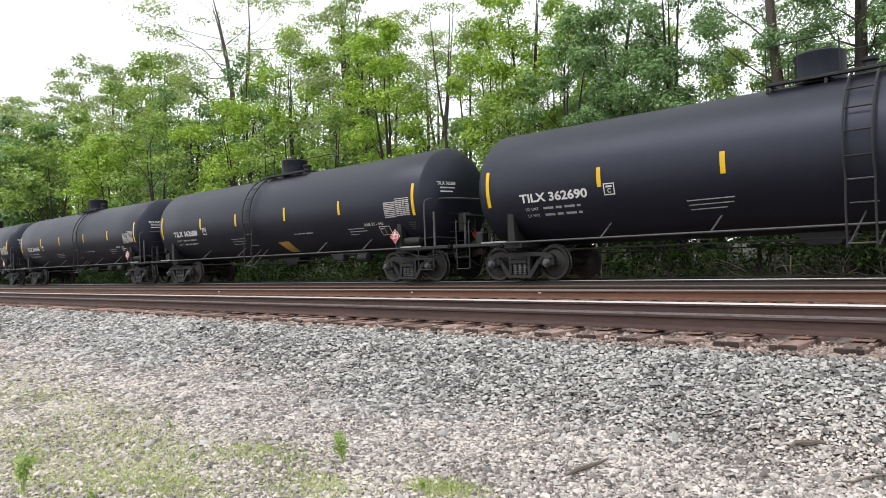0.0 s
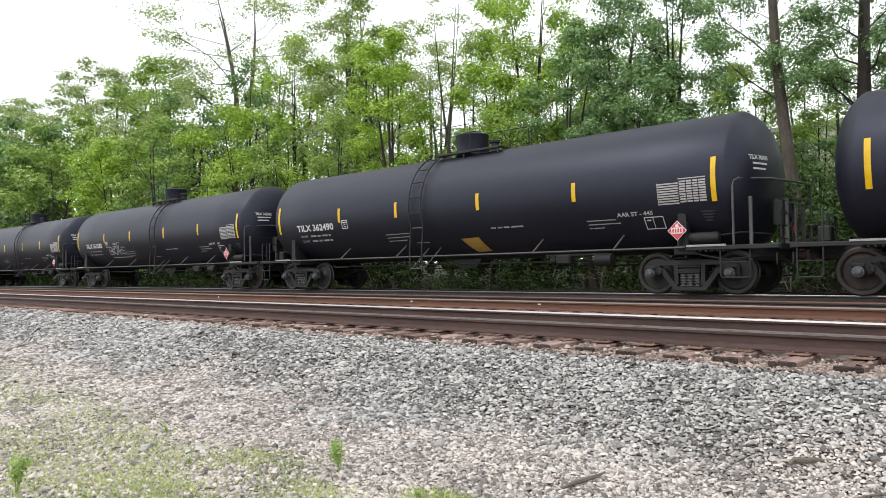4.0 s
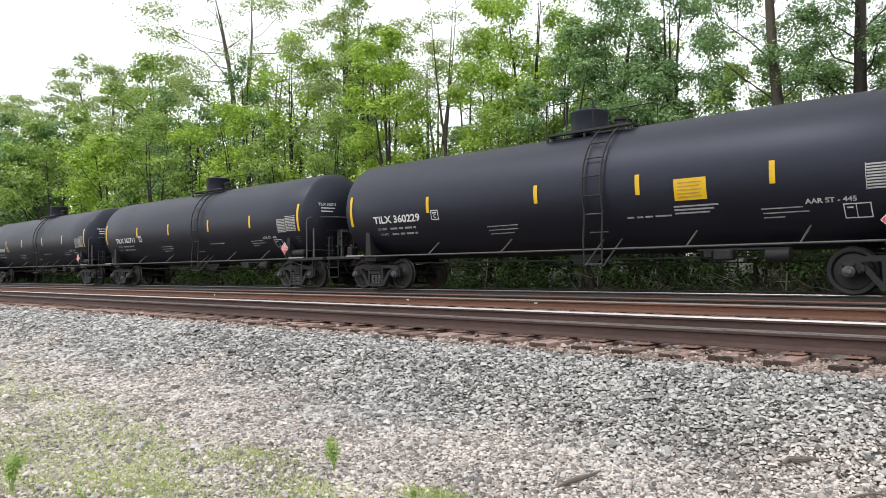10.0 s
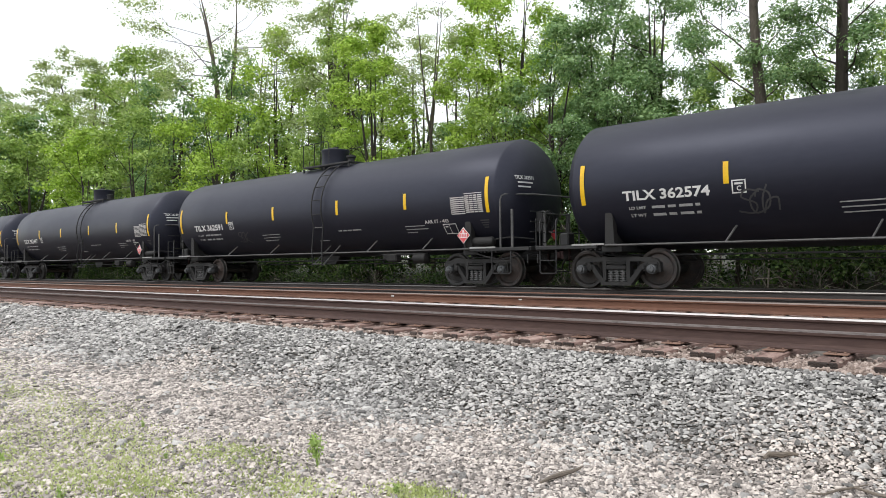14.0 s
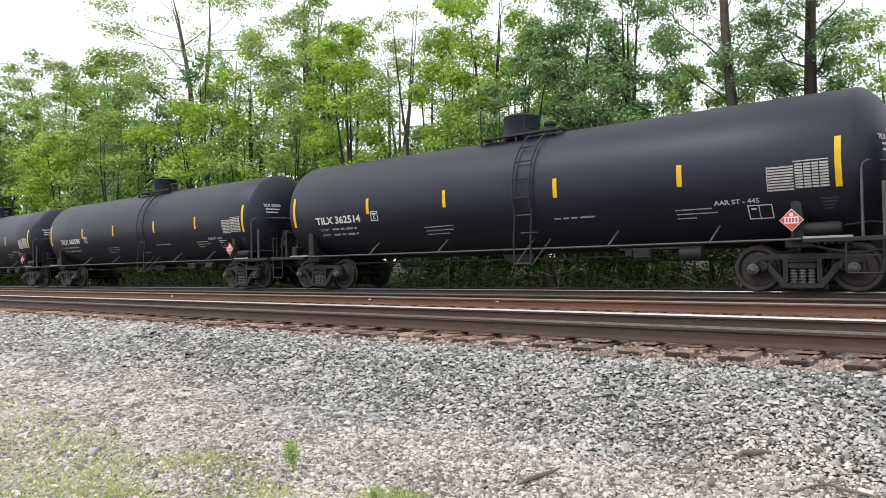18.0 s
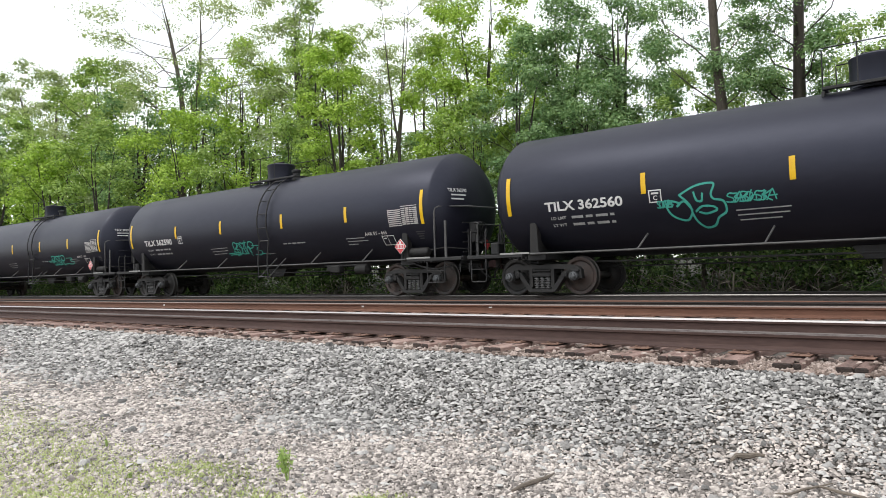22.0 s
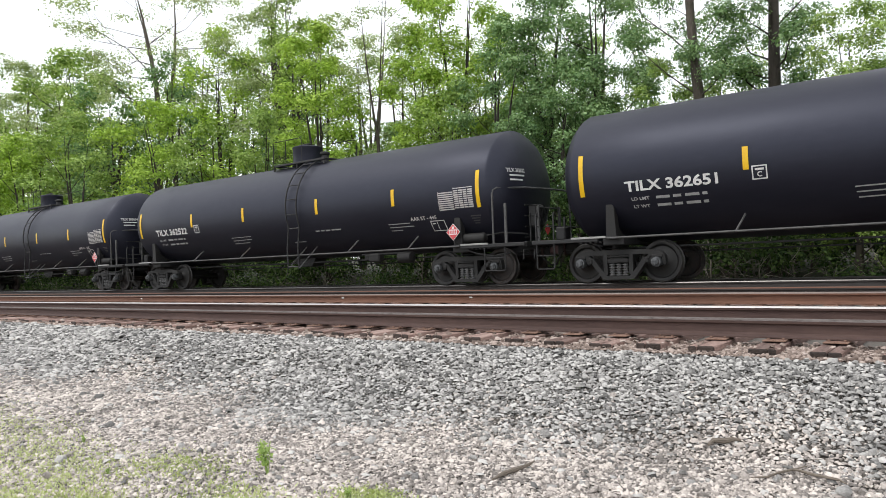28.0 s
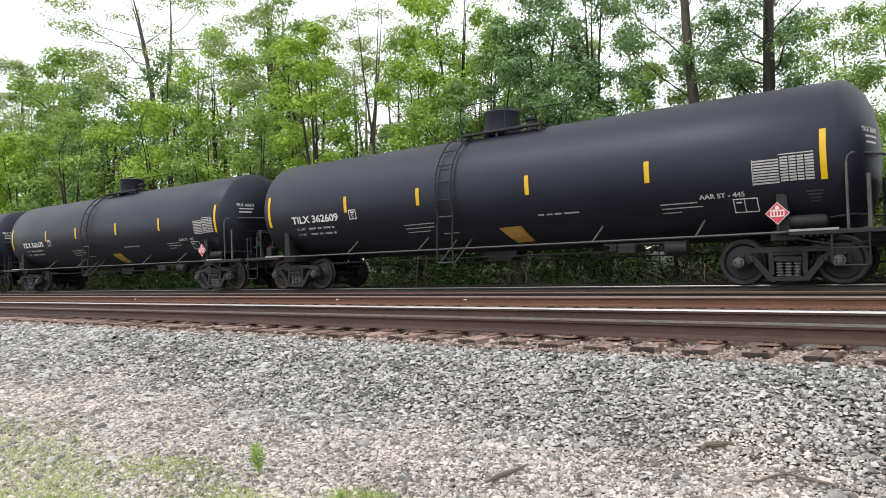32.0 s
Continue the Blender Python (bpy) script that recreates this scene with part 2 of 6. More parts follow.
LEAF_BRIGHT = leaf_material("spring_green_leaves", (0.15, 0.25, 0.038), (0.33, 0.48, 0.08), (0.52, 0.67, 0.16), 0.30)
LEAF_MID = leaf_material("green_leaves", (0.115, 0.195, 0.052), (0.27, 0.39, 0.105), (0.45, 0.57, 0.2), 0.30)
LEAF_DARK = leaf_material("blue_green_leaves", (0.08, 0.155, 0.068), (0.19, 0.31, 0.135), (0.35, 0.49, 0.25), 0.30)
LEAF_PALE = leaf_material("pale_olive_leaves", (0.19, 0.24, 0.11), (0.36, 0.43, 0.21), (0.51, 0.58, 0.34), 0.34)
BUILDING = material("pale_beige_cladding", [(0.45, 0.43, 0.38), (0.52, 0.5, 0.45), (0.58, 0.56, 0.51)], rough=0.8, scale=0.6, fine=8, bump=0.1)
ROOF = material("grey_roof_edge", [(0.2, 0.2, 0.2), (0.27, 0.27, 0.27), (0.33, 0.33, 0.33)], rough=0.7, scale=0.6, fine=8, bump=0.1)
WOOD = material("grey_driftwood", [(0.08, 0.065, 0.052), (0.15, 0.125, 0.10), (0.25, 0.215, 0.18)], rough=0.9, scale=6, fine=50, bump=0.6, stretch=(0.3, 2, 2))
GRASS = leaf_material("yellow_green_grass", (0.3, 0.36, 0.15), (0.45, 0.5, 0.24), (0.6, 0.63, 0.39), 0.30)
WEED = leaf_material("weed_leaves", (0.2, 0.3, 0.09), (0.34, 0.46, 0.15), (0.48, 0.58, 0.26), 0.35)


# ---------------------------------------------------------------- mesh building
class Geo:
    """Gathers corners and faces of one mesh."""

    def __init__(self):
        self.v, self.f, self.m = [], [], []

    def add(self, verts, faces, mat=0):
        k = len(self.v)
        self.v += [tuple(p) for p in verts]
        self.f += [tuple(i + k for i in f) for f in faces]
        self.m += [mat] * len(faces)
        return self

    def box(self, c, s, bevel=0.0, turn=None, mat=0):
        """A box with chamfered edges, centre c, size s."""
        hx, hy, hz = s[0] / 2, s[1] / 2, s[2] / 2
        b = min(bevel, 0.45 * min(s))
        pts, faces = [], []
        if b <= 0:
            pts = [(x * hx, y * hy, z * hz) for x in (-1, 1) for y in (-1, 1) for z in (-1, 1)]
            faces = [(0, 1, 3, 2), (4, 6, 7, 5), (0, 4, 5, 1), (2, 3, 7, 6), (0, 2, 6, 4), (1, 5, 7, 3)]
        else:
            key = {}
            for x in (-1, 1):
                for y in (-1, 1):
                    for z in (-1, 1):
                        for a in range(3):
                            e = [hx - b, hy - b, hz - b]
                            e[a] = (hx, hy, hz)[a]
                            key[x, y, z, a] = len(pts)
                            pts.append((x * e[0], y * e[1], z * e[2]))
            q = ((-1, -1), (1, -1), (1, 1), (-1, 1))
            for s1 in (-1, 1):
                faces.append(tuple(key[s1, a, c2, 0] for a, c2 in q)[::s1])
                faces.append(tuple(key[a, s1, c2, 1] for a, c2 in q)[::-s1])
                faces.append(tuple(key[a, c2, s1, 2] for a, c2 in q)[::s1])
            for a in (-1, 1):
                for c2 in (-1, 1):
                    faces.append((key[-1, a, c2, 1], key[1, a, c2, 1], key[1, a, c2, 2], key[-1, a, c2, 2]))
                    faces.append((key[a, -1, c2, 0], key[a, 1, c2, 0], key[a, 1, c2, 2], key[a, -1, c2, 2]))
                    faces.append((key[a, c2, -1, 0], key[a, c2, 1, 0], key[a, c2, 1, 1], key[a, c2, -1, 1]))
                    for d in (-1, 1):
                        faces.append((key[a, c2, d, 0], key[a, c2, d, 1], key[a, c2, d, 2]))
        if turn is not None:
            pts = [turn @ Vector(p) for p in pts]
        return self.add([(p[0] + c[0], p[1] + c[1], p[2] + c[2]) for p in pts], faces, mat)

    def tube(self, path, r, n=8, caps=True, mat=0):
        """A round bar along a line of points; r is one radius or one for each point."""
        path = [Vector(p) for p in path]
        rs = [float(q) for q in r] if isinstance(r, (list, tuple)) else [r] * len(path)
        verts, faces, side = [], [], None
        for i, p in enumerate(path):
            d = (path[min(i + 1, len(path) - 1)] - path[max(i - 1, 0)]).normalized()
            side = d.orthogonal() if side is None else last.rotation_difference(d) @ side
            side, last = (side - d * side.dot(d)).normalized(), d
            up = d.cross(side)
            verts += [p + rs[i] * (math.cos(2 * math.pi * k / n) * side + math.sin(2 * math.pi * k / n) * up) for k in range(n)]
        for i in range(len(path) - 1):
            for k in range(n):
                a, b = i * n + k, i * n + (k + 1) % n
                faces.append((a, b, b + n, a + n))
        if caps:
            faces += [tuple(range(n))[::-1], tuple(range((len(path) - 1) * n, len(path) * n))]
        return self.add(verts, faces, mat)

    def spin(self, profile, n=32, axis="x", centre=(0, 0, 0), mats=None):
        """Turns a profile of (along, radius) about an axis."""
        verts, faces, mm = [], [], []
        for a, r in profile:
            for k in range(n):
                c, s = math.cos(2 * math.pi * k / n) * r, math.sin(2 * math.pi * k / n) * r
                p = {"x": (a, c, s), "y": (s, a, c), "z": (c, s, a)}[axis]
                verts.append((p[0] + centre[0], p[1] + centre[1], p[2] + centre[2]))
        k0 = len(self.v)
        self.v += verts
        for i in range(len(profile) - 1):
            for k in range(n):
                a, b = i * n + k, i * n + (k + 1) % n
                self.f.append((k0 + a, k0 + b, k0 + b + n, k0 + a + n))
                self.m.append(mats[i] if mats else 0)
        self.f.append(tuple(k0 + k for k in range(n))[::-1])
        self.f.append(tuple(k0 + (len(profile) - 1) * n + k for k in range(n)))
        self.m += [mats[0] if mats else 0, mats[-1] if mats else 0]
        return self

    def slab(self, outline, y0, y1, mat=0):
        """An outline in x and z, drawn out from y0 to y1."""
        n = len(outline)
        verts = [(x, y0, z) for x, z in outline] + [(x, y1, z) for x, z in outline]
        faces = [tuple(range(n)), tuple(range(n, 2 * n))[::-1]]
        faces += [(i, i + n, (i + 1) % n + n, (i + 1) % n) for i in range(n)]
        return self.add(verts, faces, mat)

    def mesh(self, name, mats, smooth=35):
        me = bpy.data.meshes.new(name)
        me.from_pydata(self.v, [], self.f)
        for m in mats if isinstance(mats, (list, tuple)) else [mats]:
            me.materials.append(m)
        me.polygons.foreach_set("material_index", self.m)
        bm = bmesh.new()
        bm.from_mesh(me)
        bmesh.ops.recalc_face_normals(bm, faces=bm.faces)
        bm.to_mesh(me)
        bm.free()
        if smooth:
            me.shade_smooth()
            me.set_sharp_from_angle(angle=radians(smooth))
        return me


def part(name, geo, mats, parent, label="", at=None, smooth=35):
    """One mesh under a thing or a part; geo may be a finished mesh that is shared."""
    ob = new(name, geo.mesh(name, mats, smooth) if isinstance(geo, Geo) else geo)
    ob.parent = parent
    if at is not None:
        ob.matrix_basis = at
    if label:
        ob["label"] = label
    return ob


def soup(name, verts, faces, mats, smooth=False):
    """A large mesh from arrays; all faces have the same number of corners."""
    me = bpy.data.meshes.new(name)
    nf, k = faces.shape
    me.vertices.add(len(verts))
    me.vertices.foreach_set("co", np.ascontiguousarray(verts, np.float32).ravel())
    me.loops.add(nf * k)
    me.loops.foreach_set("vertex_index", np.ascontiguousarray(faces, np.int32).ravel())
    me.polygons.add(nf)
    me.polygons.foreach_set("loop_start", np.arange(0, nf * k, k, dtype=np.int32))
    me.update(calc_edges=True)
    me.materials.append(mats)
    if smooth:
        me.shade_smooth()
    return me


# ---------------------------------------------------------------- plan
TRACKS = (7.66, 11.889, 16.112)      # centre lines
HALF = 0.7525                         # rail centre from the centre line
TIE_TOP = -0.188
X_MIN, X_MAX = -420.0, 90.0


def ground_z(y):
    """The section across the line: low cess, ballast shoulder, formation, far ditch."""
    return np.interp(y, [-2000, -30, 4.7, 5.0, 5.85, 6.16, 6.35, 17.9, 18.8, 20.5, 24, 40, 70, 2000], [-0.9, -0.85, -0.80, -0.75, -0.365, -0.280, -0.265, -0.265, -0.5, -0.35, 0.3, 1.3, 1.8, 1.8])


# ---------------------------------------------------------------- ground
def build_ground():
    xs = np.unique(np.concatenate([np.linspace(-2000, -60, 30), np.linspace(-60, 12, 200), np.linspace(12, 2000, 30)]))
    ys = np.unique(np.concatenate([np.linspace(-2000, -8, 20), np.linspace(-8, 22, 130), np.linspace(22, 2000, 30)]))
    gx, gy = np.meshgrid(xs, ys, indexing="ij")
    rough = np.array([[noise.noise((x * 0.6, y * 0.6, 0)) for y in ys] for x in xs])
    gz = ground_z(gy) - 0.006 + np.where(gy > 18.5, 0.03, 0.004) * rough * (np.abs(gy - 12) > 6.2)
    verts = np.stack([gx, gy, gz], -1).reshape(-1, 3)
    i, j = np.meshgrid(np.arange(len(xs) - 1), np.arange(len(ys) - 1), indexing="ij")
    a = (i * len(ys) + j).ravel()
    faces = np.stack([a, a + len(ys), a + len(ys) + 1, a + 1], -1)
    return tagged(new("ground", soup("ground", verts, faces, ground_material(), True)), "pale grey gravel ground with mossy patches and shade-darkened leaf litter", "ground", kind="structure")


def ground_material():
    """Gravel, moss beside the camera, and litter under the wood with shade in its colour."""
    # gravel and dirt darkened so gaps between the stones carry painted shadow
    m = material("gravel_dirt_gap_shade", [(0.05, 0.045, 0.039), (0.09, 0.08, 0.069), (0.15, 0.136, 0.12)], rough=0.95, scale=0.5, fine=22, bump=1.0, bump_scale=24)
    n, l = m.node_tree.nodes, m.node_tree.links
    b = n["Principled BSDF"]
    gravel = b.inputs["Base Color"].links[0].from_socket
    tc = n.new("ShaderNodeTexCoord")
    xyz = n.new("ShaderNodeSeparateXYZ")
    l.new(tc.outputs["Object"], xyz.inputs[0])
    # litter from just behind the far track on, coloured darker for the shade there
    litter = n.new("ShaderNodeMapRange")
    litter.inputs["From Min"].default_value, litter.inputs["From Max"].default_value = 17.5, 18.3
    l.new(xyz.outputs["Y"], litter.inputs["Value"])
    moss_noise = n.new("ShaderNodeTexNoise")
    moss_noise.inputs["Scale"].default_value, moss_noise.inputs["Detail"].default_value = 1.3, 8
    l.new(tc.outputs["Object"], moss_noise.inputs["Vector"])
    near = n.new("ShaderNodeMapRange")
    near.inputs["From Min"].default_value, near.inputs["From Max"].default_value = 4.2, 2.6
    l.new(xyz.outputs["Y"], near.inputs["Value"])
    spots = n.new("ShaderNodeMapRange")
    spots.inputs["From Min"].default_value, spots.inputs["From Max"].default_value = 0.46, 0.62
    l.new(moss_noise.outputs["Fac"], spots.inputs["Value"])
    both = n.new("ShaderNodeMath")
    both.operation = "MULTIPLY"
    l.new(near.outputs[0], both.inputs[0])
    l.new(spots.outputs[0], both.inputs[1])
    colour = gravel
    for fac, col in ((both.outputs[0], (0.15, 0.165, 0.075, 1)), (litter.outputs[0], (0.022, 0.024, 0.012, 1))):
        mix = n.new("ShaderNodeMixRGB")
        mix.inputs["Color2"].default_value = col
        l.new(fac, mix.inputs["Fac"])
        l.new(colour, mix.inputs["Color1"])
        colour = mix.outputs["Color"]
    l.new(colour, b.inputs["Base Color"])
    return m


build_ground()


# ---------------------------------------------------------------- tracks
def rail_section():
    half = [(0.070, -0.171), (0.070, -0.160), (0.02, -0.146), (0.009, -0.129), (0.009, -0.058), (0.034, -0.043), (0.0365, -0.020), (0.028, -0.002)]
    return [(-0.070, -0.171), *half, (0.0, 0.0), *[(-y, z) for y, z in half[:0:-1]]]


def rail_mesh(side, head, worn=(7, 8, 9, 10)):
    sec = rail_section()
    n, g = len(sec), Geo()
    xs = [X_MIN, -120, -60, -40, -30, -20, -10, 0, 10, 40, X_MAX]
    for x in xs:
        g.v += [(x, y, z) for y, z in sec]
    for k in range(len(xs) - 1):
        for i in range(n):
            j = (i + 1) % n
            g.f.append((k * n + i, k * n + j, (k + 1) * n + j, (k + 1) * n + i))
            g.m.append(1 if i in worn else 0)
    g.f += [tuple(range(n)), tuple(range((len(xs) - 1) * n, len(xs) * n))]
    g.m += [0, 0]
    return g.mesh("rail", [side, head], 25)


def tie_mesh(seed):
    """A weathered tie: worn edges, a split or two along the top, dark sawn ends."""
    rng = random.Random(seed)
    g, cut = Geo(), rng.uniform(-0.05, 0.05)
    lo, hi = -0.112, 0.112
    for a, b in ((lo, cut - 0.004), (cut + 0.004, hi)):
        g.box(((a + b) / 2, 0, -0.09 - rng.uniform(0, 0.006)), (b - a, 2.72 + rng.uniform(-0.03, 0.03), 0.18), 0.010)
    g.box((cut, 0, -0.10), (0.012, 2.66, 0.16))
    for k in range(len(g.f)):                        # the end grain
        n = [g.v[i] for i in g.f[k]]
        if min(p[1] for p in n) > 1.31 or max(p[1] for p in n) < -1.31:
            g.m[k] = 1
    return g.mesh("tie", [TIE, TIE_END], 0)


def plate_mesh():
    g = Geo().box((0, 0, 0.005), (0.19, 0.38, 0.010), 0.003)
    for sx in (-0.06, 0.06):
        for sy in (-0.095, 0.095):
            g.box((sx, sy, 0.016), (0.020, 0.028, 0.014), 0.004)
    for s in (-1, 1):
        g.box((0.0, s * 0.15, 0.014), (0.020, 0.028, 0.012), 0.004)
    return g.mesh("tie_plate", PLATE, 0)


RAILS = [rail_mesh(RUST, WORNHEAD), rail_mesh(RUST, POLISHED, (8, 9, 10)), rail_mesh(RUST_RED, DULLHEAD), rail_mesh(BLACKRAIL, RUST_RED), rail_mesh(BLACKRAIL, MIRRORHEAD)]
TIE_MESHES, PLATE_MESH = [tie_mesh(s) for s in range(6)], plate_mesh()


def build_track(index, rails, label, near_from, near_to):
    rng = random.Random(40 + index)
    track = tagged(new("railway_track"), label, "railway track", "three parallel tracks", "structure")
    track.location = (0, TRACKS[index], 0)
    for s, me in zip((-1, 1), rails):
        part("rail", me, None, track, at=pose(0, s * HALF, 0))
    x, far = X_MIN + (0.2 if index == 0 else 0), Geo()
    while x < X_MAX:
        dx, dy, turn = rng.uniform(-0.03, 0.03), rng.uniform(-0.06, 0.06), rng.uniform(-1.6, 1.6)
        if near_from < x < near_to:
            part("tie", rng.choice(TIE_MESHES), None, track, at=pose(x + dx, dy, TIE_TOP + rng.uniform(-0.012, 0.0), 0, 0, turn))
            for s in (-1, 1):
                part("tie_plate", PLATE_MESH, None, track, at=pose(x + dx, s * HALF, TIE_TOP + 0.001, 0, 0, turn * 0.4))
        elif x > -200:
            far.box((x + dx, dy, TIE_TOP - 0.09), (0.225, 2.54, 0.18), 0.0)
        x += 0.487
    tagged(part("far_ties", far, TIE, track, smooth=0), kind="stuff")
    return track


track_near = build_track(0, (RAILS[0], RAILS[1]), "empty near track of rusty rails on weathered wooden ties", -38, 8)
track_mid = build_track(1, (RAILS[2], RAILS[3]), "empty middle track with red-brown rusty rails", -26, 4)
track_far = build_track(2, (RAILS[4], RAILS[4]), "far track that carries the freight train", -14, 2)


# ---------------------------------------------------------------- ballast stones
def stones(name, label, mat, cell, xr, yr, seed, fade=None, base_z=None, reach=6.0, cover=1.0, growth=0.92, around=False):
    """Crushed stone laid close, one flake to a jittered cell; the cells widen with the distance along the line."""
    rng = np.random.default_rng(seed)
    bands, edge = [], 3.6
    while edge < 46:                                 # bands across the line of sight
        step = cell * max(1.0, edge / reach) ** growth
        lat = np.arange(-0.70 * edge - 0.2, 0.74 * edge + 0.3, step)
        dd = np.full(len(lat), edge)
        bands.append(np.stack([lat, dd, np.full(len(lat), step)], -1))
        edge += step
    p = np.concatenate(bands)
    if around:                                       # an even, coarser spread beside the close-laid wedge
        gx, gy = np.meshgrid(np.arange(*xr, cell), np.arange(*yr, cell))
        la, de = 0.766 * gx + 0.643 * gy, -0.643 * gx + 0.766 * gy
        out = ((de < 3.45) | (la < -0.72 * de - 0.35) | (la > 0.76 * de + 0.4)).ravel()
        p = np.stack([la.ravel()[out], de.ravel()[out], np.full(int(out.sum()), cell)], -1)
    p = p[rng.random(len(p)) < cover]
    lat, d, step = (p[:, 0] + rng.uniform(-0.5, 0.5, len(p)) * p[:, 2], p[:, 1] + rng.uniform(-0.5, 0.5, len(p)) * p[:, 2], p[:, 2])
    x, y = 0.766 * lat - 0.643 * d, 0.643 * lat + 0.766 * d
    keep = (x > xr[0]) & (x < xr[1]) & (y > yr[0]) & (y < yr[1])
    if fade:                                         # gives way across a ragged strip
        wave = 0.35 * np.sin(0.9 * x) + 0.22 * np.sin(2.3 * x + 1.0) + rng.normal(0, 0.3, len(x))
        keep &= (y + wave - fade[0]) * fade[1] > 0
    x, y, s = x[keep], y[keep], step[keep]
    flat = (s / cell) ** -0.6
    n = len(x)
    s = s * rng.lognormal(0.0, 0.26, n)
    low = np.array([2 * math.pi * k / 4 for k in range(4)])[None] + rng.uniform(-0.4, 0.4, (n, 4))
    high = np.array([2 * math.pi * k / 3 + 0.4 for k in range(3)])[None] + rng.uniform(-0.5, 0.5, (n, 3))
    rl, rh = rng.uniform(0.52, 0.82, (n, 4)), rng.uniform(0.30, 0.58, (n, 3))
    v = np.zeros((n, 7, 3))
    v[:, :4, 0], v[:, :4, 1], v[:, :4, 2] = rl * np.cos(low), rl * np.sin(low), rng.uniform(-0.35, 0.06, (n, 4))
    v[:, 4:, 0], v[:, 4:, 1], v[:, 4:, 2] = rh * np.cos(high), rh * np.sin(high), rng.uniform(0.22, 0.56, (n, 3))
    v[:, :, 0] *= rng.uniform(1.05, 2.0, n)[:, None]
    v *= s[:, None, None]
    v[:, :, 2] *= flat[:, None]
    turn, tilt = rng.uniform(0, 2 * math.pi, n), flat * np.clip(rng.normal(0, 0.45, n), -0.95, 0.95)
    c, k = np.cos(tilt)[:, None], np.sin(tilt)[:, None]
    v = np.stack([v[..., 0], v[..., 1] * c - v[..., 2] * k, v[..., 1] * k + v[..., 2] * c], -1)
    c, k = np.cos(turn)[:, None], np.sin(turn)[:, None]
    v = np.stack([v[..., 0] * c - v[..., 1] * k, v[..., 0] * k + v[..., 1] * c, v[..., 2]], -1)
    v += np.stack([x, y, (ground_z(y) if base_z is None else base_z) + s * flat * rng.uniform(0.0, 0.75, n)], -1)[:, None]
    tri = np.array([(4, 5, 6), (0, 1, 4), (1, 5, 4), (1, 2, 5), (2, 6, 5), (2, 3, 6), (3, 4, 6), (3, 0, 4)])
    f = (np.arange(n)[:, None, None] * 7 + tri[None]).reshape(-1, 3)
    return tagged(new(name, soup(name, v.reshape(-1, 3), f, mat)), label, "ballast", kind="stuff")


stones("shoulder_ballast", "grey crushed stone heaped against the tie ends", STONE, 0.0215, (-42, 1.6), (4.0, 6.2), 1, fade=(4.85, 1), growth=0.72)
stones("cess_ballast", "pale pinkish grey crushed stone beside the track", BROWNSTONE, 0.0172, (-34, 1.6), (0.5, 5.8), 2, fade=(4.85, -1), growth=0.80)
stones("outer_ballast", "pale crushed stone scattered over the open ground", BROWNSTONE, 0.085, (-20, 8), (-3.5, 6.1), 9, around=True)
stones("crib_ballast", "rust-stained crushed stone between the ties", CRIBSTONE, 0.021, (-30, 1.2), (6.2, 7.1), 4, base_z=-0.262)
stones("loose_ballast", "few larger loose stones on the ballast", STONE, 0.03, (-24, 1.2), (2.5, 6.15), 6, cover=0.035)
stones("tie_grit", "few loose stones lying on the tie ends", CRIBSTONE, 0.022, (-14, 1.2), (6.25, 6.55), 7, cover=0.02, base_z=TIE_TOP)


def paint_marks():
    for x, z in ((-19.3, -0.09), (-11.15, -0.07), (-7.74, -0.06), (-3.67, -0.035)):
        g = Geo().box((x, -HALF - 0.016, z), (0.075, 0.012, 0.035), 0.004)
        part("paint_mark", g, WHITE, track_mid, "small white paint dab on the rail web")


paint_marks()


# ---------------------------------------------------------------- tank cars
R_TANK, Z_TANK, T_LEFT, T_RIGHT = 1.549, 2.447, -7.82, 7.97
TRUCK, WHEEL_R, BASE = 7.025, 0.457, 0.889
PITCH = 18.195


def on_tank(x, z, out=0.006, side=-1):
    """A place on the tank's skin at height z."""
    s = max(-0.999, min(0.999, (z - Z_TANK) / R_TANK))
    a = math.asin(s)
    return Vector((x, side * (R_TANK + out) * math.cos(a), Z_TANK + (R_TANK + out) * s))


def patch(g, corners, out=0.006, cols=1, rows=4, mat=0):
    """A four-cornered sheet of paint (x, z) laid round the tank, from lower left, against the clock."""
    (x0, z0), (x1, z1), (x2, z2), (x3, z3) = corners
    verts, faces = [], []
    for j in range(rows + 1):
        t = j / rows
        for i in range(cols + 1):
            s = i / cols
            x = (x0 * (1 - s) + x1 * s) * (1 - t) + (x3 * (1 - s) + x2 * s) * t
            z = (z0 * (1 - s) + z1 * s) * (1 - t) + (z3 * (1 - s) + z2 * s) * t
            verts.append(on_tank(x, z, out))
    for j in range(rows):
        for i in range(cols):
            a = j * (cols + 1) + i
            faces.append((a, a + 1, a + cols + 2, a + cols + 1))
    return g.add(verts, faces, mat)


def bar(g, x0, x1, z, h, out=0.006, lean=0.0):
    return patch(g, [(x0, z - h / 2), (x1, z - h / 2 + lean), (x1, z + h / 2 + lean), (x0, z + h / 2)], out, 1, 1)


def stroke(g, pts, w, out=0.008):
    """A line of spray paint through points (x, z)."""
    for (xa, za), (xb, zb) in zip(pts, pts[1:]):
        d = Vector((xb - xa, zb - za))
        if d.length < 1e-5:
            continue
        n = Vector((-d.y, d.x)).normalized() * w / 2
        e = d.normalized() * w * 0.3
        patch(g, [(xa - e.x - n.x, za - e.y - n.y), (xb + e.x - n.x, zb + e.y - n.y), (xb + e.x + n.x, zb + e.y + n.y), (xa - e.x + n.x, za - e.y + n.y)], out, 1, 1)


